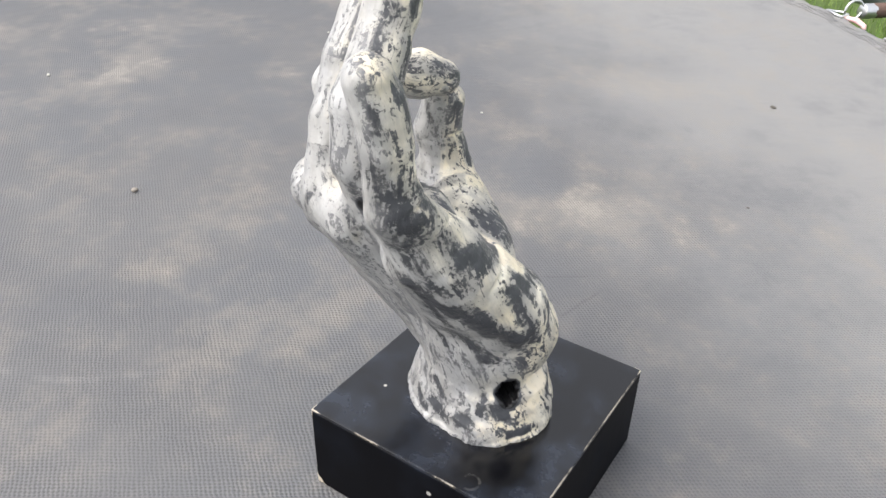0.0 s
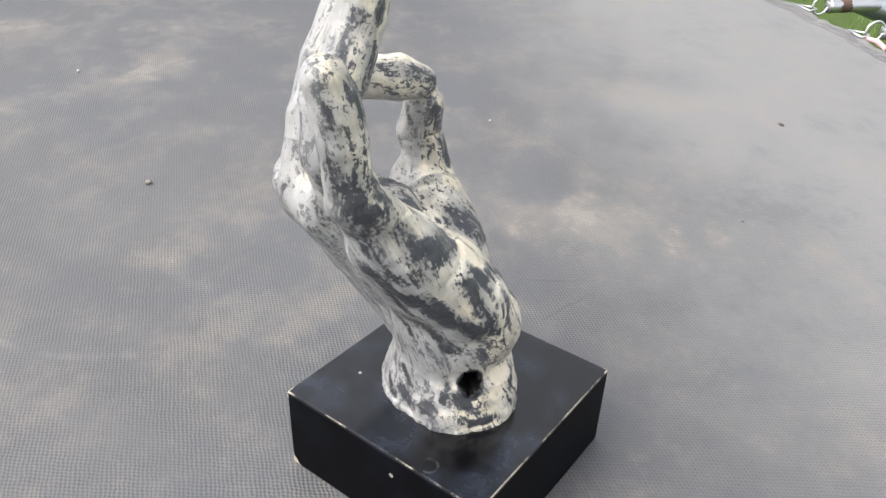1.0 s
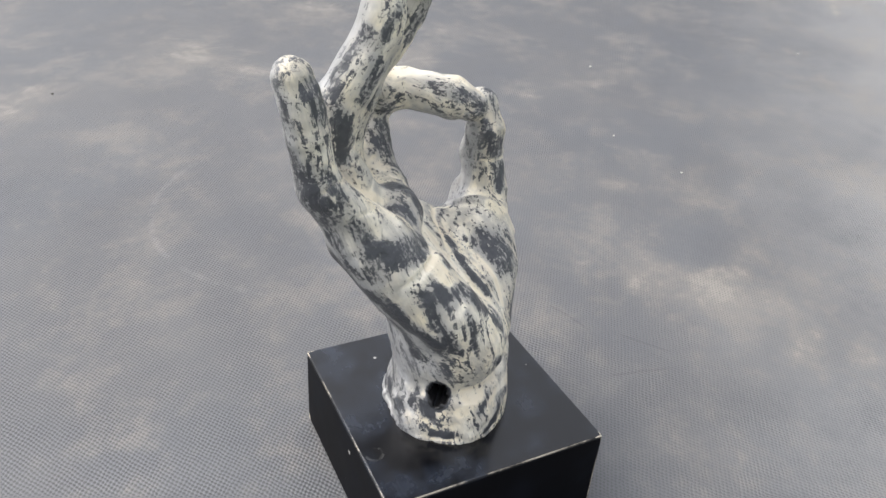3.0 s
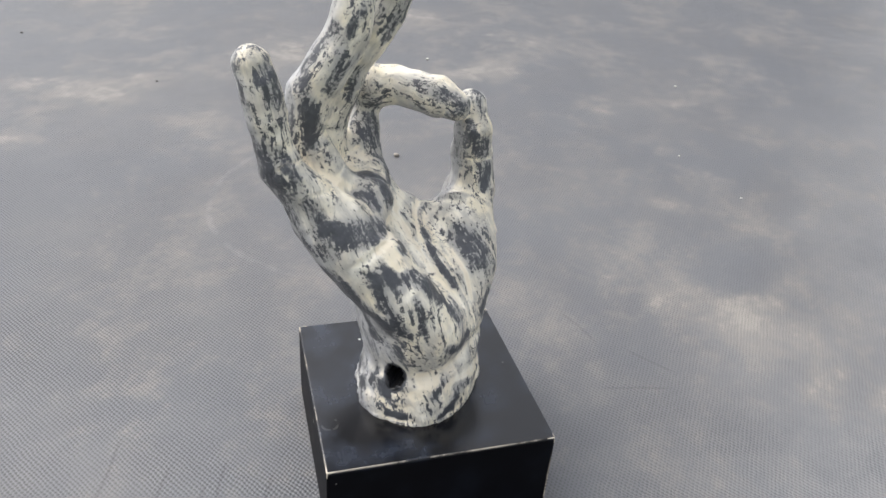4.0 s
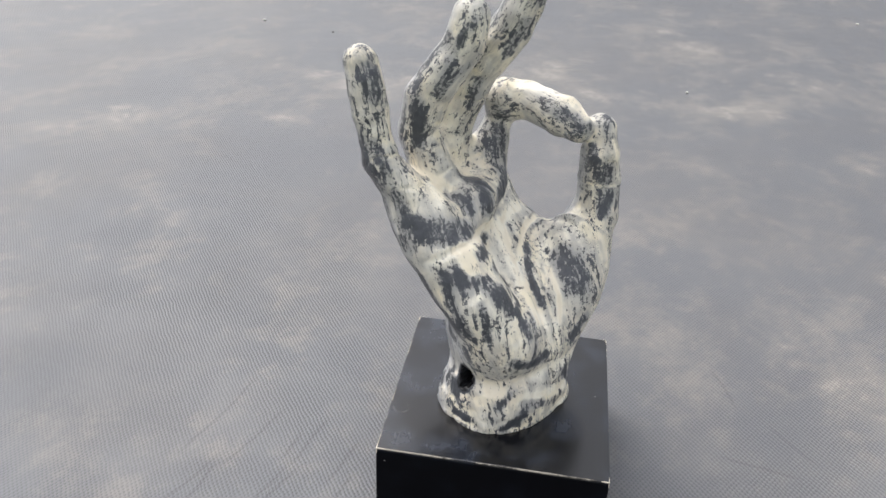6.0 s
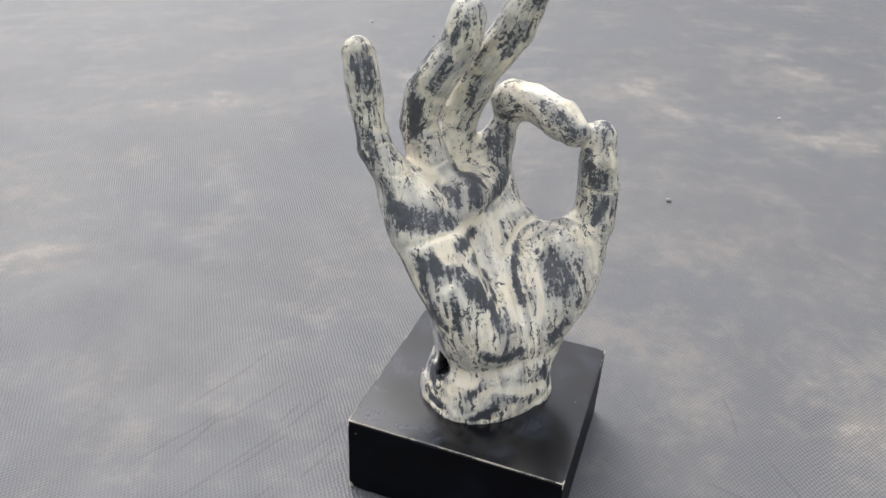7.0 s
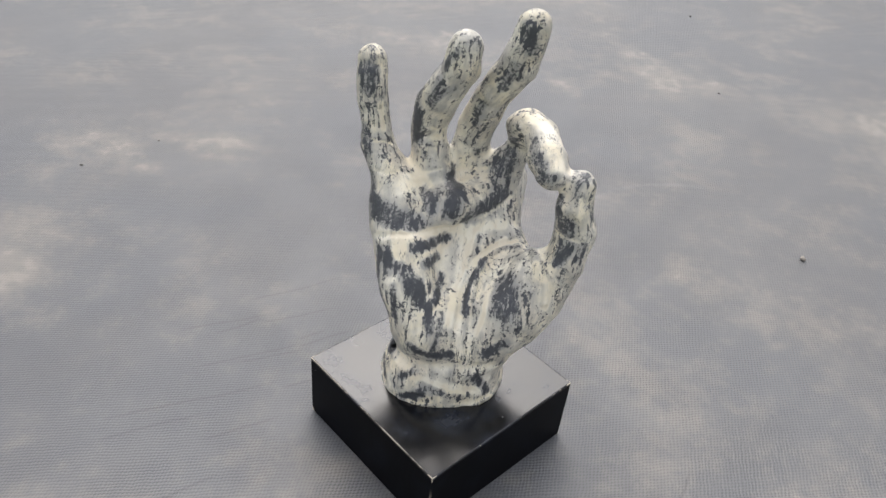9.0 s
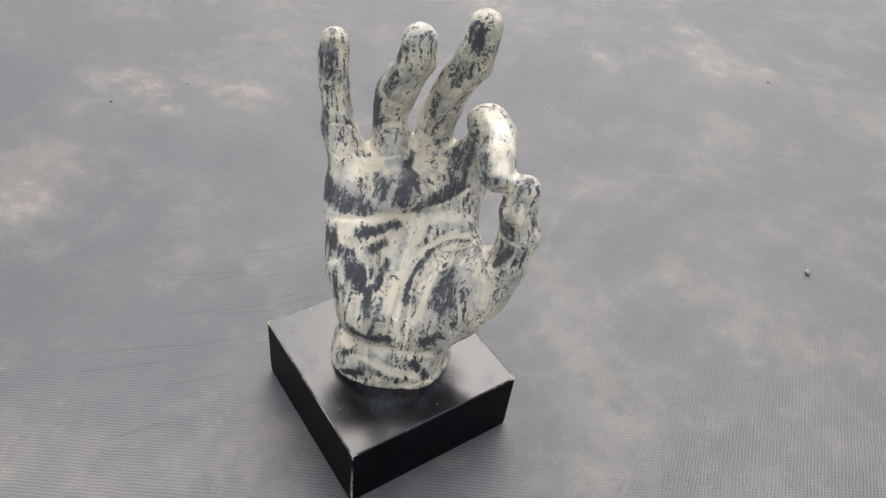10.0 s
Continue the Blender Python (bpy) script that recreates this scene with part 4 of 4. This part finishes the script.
SCUFFS = [
    (-0.933, 0.165, -0.936, 0.177, 0.010), (-0.877, 0.189, -0.862, 0.215, 0.012), (-0.809, 0.249, -0.805, 0.254, 0.010),
    (-0.736, -0.011, -0.739, 0.001, 0.014), (-0.704, -0.019, -0.699, -0.003, 0.014), (-0.635, 0.038, -0.613, 0.067, 0.014),
    (-0.742, 0.305, -0.737, 0.311, 0.016), (-0.604, 0.186, -0.601, 0.196, 0.012), (-0.588, 0.214, -0.586, 0.226, 0.012),
    (-0.464, -0.504, -0.453, -0.486, 0.022), (-0.478, -0.314, -0.478, -0.299, 0.020), (0.060, -0.530, 0.024, -0.519, 0.014),
    (0.020, -0.483, 0.003, -0.472, 0.012), (0.016, -0.431, 0.003, -0.418, 0.016), (-0.039, -0.466, -0.083, -0.417, 0.012),
    (-0.045, -0.417, -0.060, -0.407, 0.010), (0.180, -0.336, 0.158, -0.334, 0.012), (-0.738, -0.011, -0.731, -0.008, 0.010),
    (-0.691, -0.018, -0.679, -0.007, 0.014), (-0.640, -0.330, -0.618, -0.275, 0.016), (-0.070, -0.432, -0.050, -0.440, 0.012),
]
SPOTS = [
    (-0.496, 0.348, -0.492, 0.349, 0.010), (-0.465, 0.338, -0.453, 0.337, 0.012), (-0.463, 0.434, -0.466, 0.461, 0.010),
    (-0.380, 0.346, -0.371, 0.346, 0.012), (0.015, 0.276, 0.009, 0.297, 0.009), (-0.091, 0.407, -0.073, 0.409, 0.0045),
    (-0.242, 0.295, -0.232, 0.307, 0.012), (-0.078, 0.264, -0.066, 0.271, 0.011), (-0.605, -0.230, -0.584, -0.209, 0.024),
    (-0.639, -0.196, -0.633, -0.187, 0.014), (-0.730, -0.010, -0.723, -0.000, 0.010), (-0.604, 1.028, -0.669, 1.107, 0.014),
    (-0.863, 0.197, -0.848, 0.208, 0.018), (-0.628, 0.248, -0.619, 0.254, 0.012), (-0.084, 0.303, -0.079, 0.302, 0.010),
    (0.013, 0.273, 0.012, 0.298, 0.010), (0.032, 0.318, 0.034, 0.317, 0.012), (0.010, 0.284, 0.016, 0.280, 0.012),
    (0.031, 0.317, 0.035, 0.318, 0.010),
]
DAMP = [
    (-0.515, 0.302, -0.511, 0.312, 0.050), (-0.357, -0.323, -0.344, -0.265, 0.070), (-0.188, -0.360, -0.211, -0.339, 0.020),
    (-0.006, 0.265, 0.004, 0.277, 0.018), (-0.133, 0.292, -0.127, 0.299, 0.030), (0.010, 0.115, 0.019, 0.111, 0.030),
    (-0.009, 0.338, 0.005, 0.340, 0.040), (-0.523, 0.311, -0.514, 0.311, 0.020), (-0.014, 0.355, -0.006, 0.360, 0.035),
    (0.051, 0.403, 0.061, 0.403, 0.040), (-0.539, 0.319, -0.543, 0.340, 0.040), (0.058, 0.264, 0.071, 0.264, 0.040),
    (0.128, -0.545, 0.093, -0.656, 0.080), (0.206, -0.207, 0.204, -0.179, 0.060), (-0.090, -0.322, -0.075, -0.265, 0.050),
    (0.004, -0.392, -0.005, -0.329, 0.060), (-0.294, -0.035, -0.293, -0.023, 0.050), (-0.379, -0.256, -0.390, -0.236, 0.060),
]


def round_grid(radius, cell):
    """A flat disc of square cells, its rim drawn in to the circle."""
    n = int(radius / cell) + 1
    at = {}
    bm = bmesh.new()
    for j in range(-n, n):
        for i in range(-n, n):
            ring = ((i, j), (i + 1, j), (i + 1, j + 1), (i, j + 1))
            if min(math.hypot(*p) for p in ring) * cell >= radius - 0.002:
                continue
            quad = []
            for p in ring:
                if p not in at:
                    x, y = p[0] * cell, p[1] * cell
                    k = min(1.0, radius / max(1e-6, math.hypot(x, y)))
                    at[p] = bm.verts.new((MID_U + x * k, MID_V + y * k, 0.0))
                quad.append(at[p])
            bm.faces.new(quad)
    return bm


def rim_place(turn, far, z=0.0):
    """A place on the rim: degrees round from the nearest point, metres out from the mat's edge."""
    a = radians(turn)
    return Vector((MID_U + (ROUND + far) * math.sin(a), MID_V + (ROUND + far) * math.cos(a), z))


def build_trampoline():
    tr = tagged(new("trampoline"), "round garden trampoline with faded black woven mat and steel springs", "trampoline")
    tr.matrix_world = TRAMP
    # mat
    bm = round_grid(ROUND - 0.012, 0.0146)
    rim = [e for e in bm.edges if e.is_boundary]
    low = bmesh.ops.extrude_edge_only(bm, edges=rim)
    for v in low["geom"]:
        if isinstance(v, bmesh.types.BMVert):
            v.co.z -= 0.003
    # the block's weight presses the mat down and tilts it
    for v in bm.verts:
        p = TRAMP @ v.co
        v.co.z += (LEAN_X * p.x + LEAN_Y * p.y - 0.0004) * math.exp(-((math.hypot(p.x, p.y) / 0.13) ** 4))
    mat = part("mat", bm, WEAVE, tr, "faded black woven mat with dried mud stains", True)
    places = np.array([v.co for v in mat.data.vertices])[:, :2] @ np.array((RUN[:2], OUT[:2]))
    stain = np.zeros(len(places))
    for marks, amount in ((TAN, 0.38), (MUD, 0.38), (SCUFFS, 0.90), (SPOTS, 0.90), (DAMP, -0.55)):
        cover = np.zeros(len(places))
        for ax, ay, bx, by, wide in marks:
            a, d = np.array((ax, ay)), np.array((bx - ax, by - ay))
            t = np.clip((places - a) @ d / (d @ d + 1e-9), 0, 1)
            off = np.linalg.norm(places - a - t[:, None] * d, axis=1)
            cover = np.maximum(cover, np.exp(-((off / max(wide, 0.009)) ** 2)))
        stain += amount * cover
    mat.data.attributes.new("stain", "FLOAT", "POINT").data.foreach_set("value", np.clip(stain, -1.2, 0.85).astype(np.float32))

    # hem and its seams: pulled out at every ring and slack between them
    def slack(turn):
        return 0.5 - 0.5 * math.cos(2 * math.pi * (turn - FIRST_SPRING) * SPRINGS / 360)

    def inset(turn, d):
        return 0.004 - d - 0.012 * slack(turn) * (1 - d / 0.048)

    def ripple(turn, d):
        u = radians(turn) * ROUND
        wave = 0.0010 * math.sin(u * 61 + d * 90) + 0.0009 * math.sin(u * 143 + d * 140) + 0.0007 * math.sin(u * 231 - d * 160)
        return wave * min(1.0, (0.048 - d) / 0.02) - 0.0022 * max(0.0, (d - 0.030) / 0.018)

    bm = bmesh.new()
    nu, nv = 1800, 8
    layers = []
    for z, under in ((0.0015, False), (-0.0012, True)):
        rows = []
        for j in range(nv + 1):
            d = 0.048 * j / nv
            rows.append([bm.verts.new(rim_place(360 * i / nu, inset(360 * i / nu, d), z + (0 if under else ripple(360 * i / nu, d)))) for i in range(nu)])
        for j in range(nv):
            for i in range(nu):
                k = (i + 1) % nu
                quad = (rows[j][i], rows[j][k], rows[j + 1][k], rows[j + 1][i])
                bm.faces.new(quad if under else quad[::-1])
        layers.append(rows)
    for i in range(nu):
        k = (i + 1) % nu
        bm.faces.new((layers[0][0][i], layers[0][0][k], layers[1][0][k], layers[1][0][i]))
    part("hem", bm, WEAVE, tr, "doubled and sewn hem of woven cloth", True)
    sides = ((0, 1, 3, 2), (4, 6, 7, 5), (0, 4, 5, 1), (2, 3, 7, 6), (0, 2, 6, 4), (1, 5, 7, 3))
    for d in (0.017, 0.022, 0.028, 0.033):
        verts, faces = [], []
        count = 1800
        for i in range(count):
            t0 = 360 * i / count
            wave = 0.0014 * math.sin(i * 0.09 + 50 * d)
            for turn in (t0, t0 + 0.14):
                for side in (-0.0005, 0.0005):
                    for up in (0.0, 0.0007):
                        verts.append(rim_place(turn, inset(turn, d) + wave + side, 0.0013 + ripple(turn, d) + up))
            faces += [tuple(8 * i + c for c in side) for side in sides]
        me = bpy.data.meshes.new("seam")
        me.from_pydata([tuple(v) for v in verts], [], faces)
        me.materials.append(STITCH)
        seam = new("seam", me)
        seam.parent = tr
        tagged(seam, "row of grey stitches", kind="stuff")
    # frame
    bm = bmesh.new()
    tube(bm, [rim_place(3 * i, 0.185, -0.014) for i in range(120)], 0.024, 16, True)
    part("frame_tube", bm, TUBE, tr, "weathered galvanised frame tube", True)
    for turn in range(22, 382, 45):
        leg = [rim_place(turn, 0.185, -0.02), rim_place(turn, 0.20, -0.3), rim_place(turn, 0.21, -0.62)]
        part("leg", tube(bmesh.new(), leg, 0.02, 12), TUBE, tr, "", True)
    # springs: ring, hook, coil
    coil, hook, far, link = spring_meshes()
    for i in range(SPRINGS):
        turn = FIRST_SPRING + 360 * i / SPRINGS
        sp = new("spring", coil)
        sp.parent = tr
        sp.matrix_local = Matrix.Translation(rim_place(turn, 0.0)) @ Matrix.Rotation(radians(-turn), 4, "Z")
        for name, me in (("hook", hook), ("hook", far), ("v_ring", link)):
            ob = new(name, me)
            ob.parent = sp
    # a red strap loop sewn under the rim between two springs
    bm = bmesh.new()
    tube(bm, [(-0.034, 0.002, -0.004), (-0.028, 0.005, 0.001), (0.0, 0.007, 0.004), (0.028, 0.005, 0.001), (0.034, 0.002, -0.004)], [0.003, 0.005, 0.006, 0.005, 0.003], 12)
    strap = part("strap", bm, RED, tr, "faded red webbing strap", True)
    strap.matrix_local = Matrix.Translation(rim_place(STRAP_TURN, 0.004)) @ Matrix.Rotation(radians(-STRAP_TURN), 4, "Z") @ Matrix.Scale(0.66, 4)
    return tr


STRAP_TURN = 1.5


def spring_meshes():
    """A coil along +y from the mat's edge, its end hooks and the triangular ring sewn to the mat."""
    bm = bmesh.new()
    pts, rad, turns = [], [], 26
    for i in range(turns * 2 + 1):
        pts.append((0, 0.042 + 0.092 * i / (turns * 2), 0.004))
        rad.append(0.0108 if i % 2 else 0.0094)
    tube(bm, pts, rad, 14)
    coil = mesh_of("spring", bm, ZINC, True)
    rusty = coil.attributes.new("rusty", "FLOAT", "POINT")
    rusty.data.foreach_set("value", [min(1.0, max(0.0, 1.8 - abs(v.co.y - 0.070) / 0.008)) for v in coil.vertices])
    bm = bmesh.new()
    loop = [radians(35 + 13 * i) for i in range(25)]
    tube(bm, [(0, 0.048, 0.010)] + [(0, 0.028 + 0.0140 * math.cos(a), 0.006 + 0.0140 * math.sin(a)) for a in loop], 0.0018, 8)
    hook = mesh_of("hook", bm, ZINC, True)
    bm = bmesh.new()
    tube(bm, [(0.0, 0.132, 0.010), (0, 0.145, 0.012), (0, 0.160, 0.008), (0, 0.168, -0.002), (0, 0.166, -0.012)], 0.0017, 8)
    far = mesh_of("far_hook", bm, ZINC, True)
    bm = bmesh.new()
    tube(bm, [(-0.016, -0.003, 0.003), (0.016, -0.003, 0.003), (0.006, 0.016, 0.002), (-0.006, 0.016, 0.002)], 0.0019, 8, True)
    link = mesh_of("v_ring", bm, ZINC, True)
    return coil, hook, far, link


# ---------------------------------------------------------------- ground
def build_ground():
    bm = bmesh.new()
    steps = [-400, -60, -15, -6, -3, -1.5, 0, 1.5, 3, 6, 15, 60, 400]
    rows = [[bm.verts.new((x, y, -0.62)) for x in steps] for y in steps]
    for j in range(len(steps) - 1):
        for i in range(len(steps) - 1):
            bm.faces.new((rows[j][i], rows[j][i + 1], rows[j + 1][i + 1], rows[j + 1][i]))
    tagged(part("ground", bm, TURF), "green lawn under the trampoline", "ground", kind="structure")
    rng = np.random.default_rng(5)
    n = 26000
    base = np.stack([rng.normal(0.6, 0.8, n), rng.normal(2.0, 0.8, n)], 1)
    turn, tall, lean = rng.uniform(0, 6.28, n), rng.uniform(0.03, 0.07, n), rng.uniform(0.0, 0.035, n)
    c, s = np.cos(turn), np.sin(turn)
    half = 0.0022
    verts = np.zeros((n, 3, 3))
    verts[:, 0] = np.stack([base[:, 0] - half * s, base[:, 1] + half * c, np.full(n, -0.622)], 1)
    verts[:, 1] = np.stack([base[:, 0] + half * s, base[:, 1] - half * c, np.full(n, -0.622)], 1)
    verts[:, 2] = np.stack([base[:, 0] + lean * c, base[:, 1] + lean * s, -0.62 + tall], 1)
    me = bpy.data.meshes.new("grass")
    me.from_pydata(verts.reshape(-1, 3).tolist(), [], np.arange(3 * n).reshape(-1, 3).tolist())
    me.materials.append(BLADE)
    tagged(new("grass", me), "short green lawn grass", "grass", kind="stuff")


# ---------------------------------------------------------------- crumbs on the mat
def crumb(name, label, place, size, flat, material, seed):
    """A small uneven lump, lying on the mat."""
    bm = bmesh.new()
    bmesh.ops.create_icosphere(bm, subdivisions=2, radius=1.0)
    for v in bm.verts:
        k = 1 + 0.35 * noise.noise(v.co * 1.3 + Vector((seed * 7.1, seed * 3.3, 0)))
        v.co = Vector((v.co.x * k * size, v.co.y * k * size * 0.7, (v.co.z * k + 0.75) * size * flat))
    ob = part(name, bm, material, None, label, True)
    ob.matrix_world = pose(*place, 0.0, 0, 0, seed * 67)
    return tagged(ob, label, "debris", "debris on the mat")


def build_crumbs():
    crumb("pebble", "small pale pebble lying on the mat", (-0.377, 0.071), 0.0029, 0.75, STONE, 1)
    crumb("leaf_fragment", "dark curled leaf fragment lying on the mat", (0.003, 0.583), 0.0040, 0.22, DARK_LEAF, 2)
    crumb("leaf_fragment", "small dark leaf fragment lying on the mat", (0.042, 0.355), 0.0016, 0.25, DARK_LEAF, 3)
    for n, (x, y, r) in enumerate(((-0.516, 0.468, 0.0036), (-0.655, 0.174, 0.0048), (-0.234, 0.380, 0.0026), (-0.471, 0.80, 0.0036), (-0.329, 0.367, 0.0026), (-1.038, 0.483, 0.0050), (-0.864, -0.474, 0.0055))):
        crumb("grit", "pale crumb of grit lying on the mat", (x, y), 0.5 * r, 0.6, PALE_GRIT, 4 + n)
    for n, (x, y, r) in enumerate(((-0.823, -0.347, 0.0045), (0.058, -0.470, 0.0040), (-0.023, -0.470, 0.0030), (-0.619, -0.168, 0.0036))):
        crumb("grit", "dark crumb of soil lying on the mat", (x, y), 0.42 * r, 0.5, DARK_LEAF, 12 + n)


build_ground()
build_trampoline()
build_block()
build_hand()
build_crumbs()
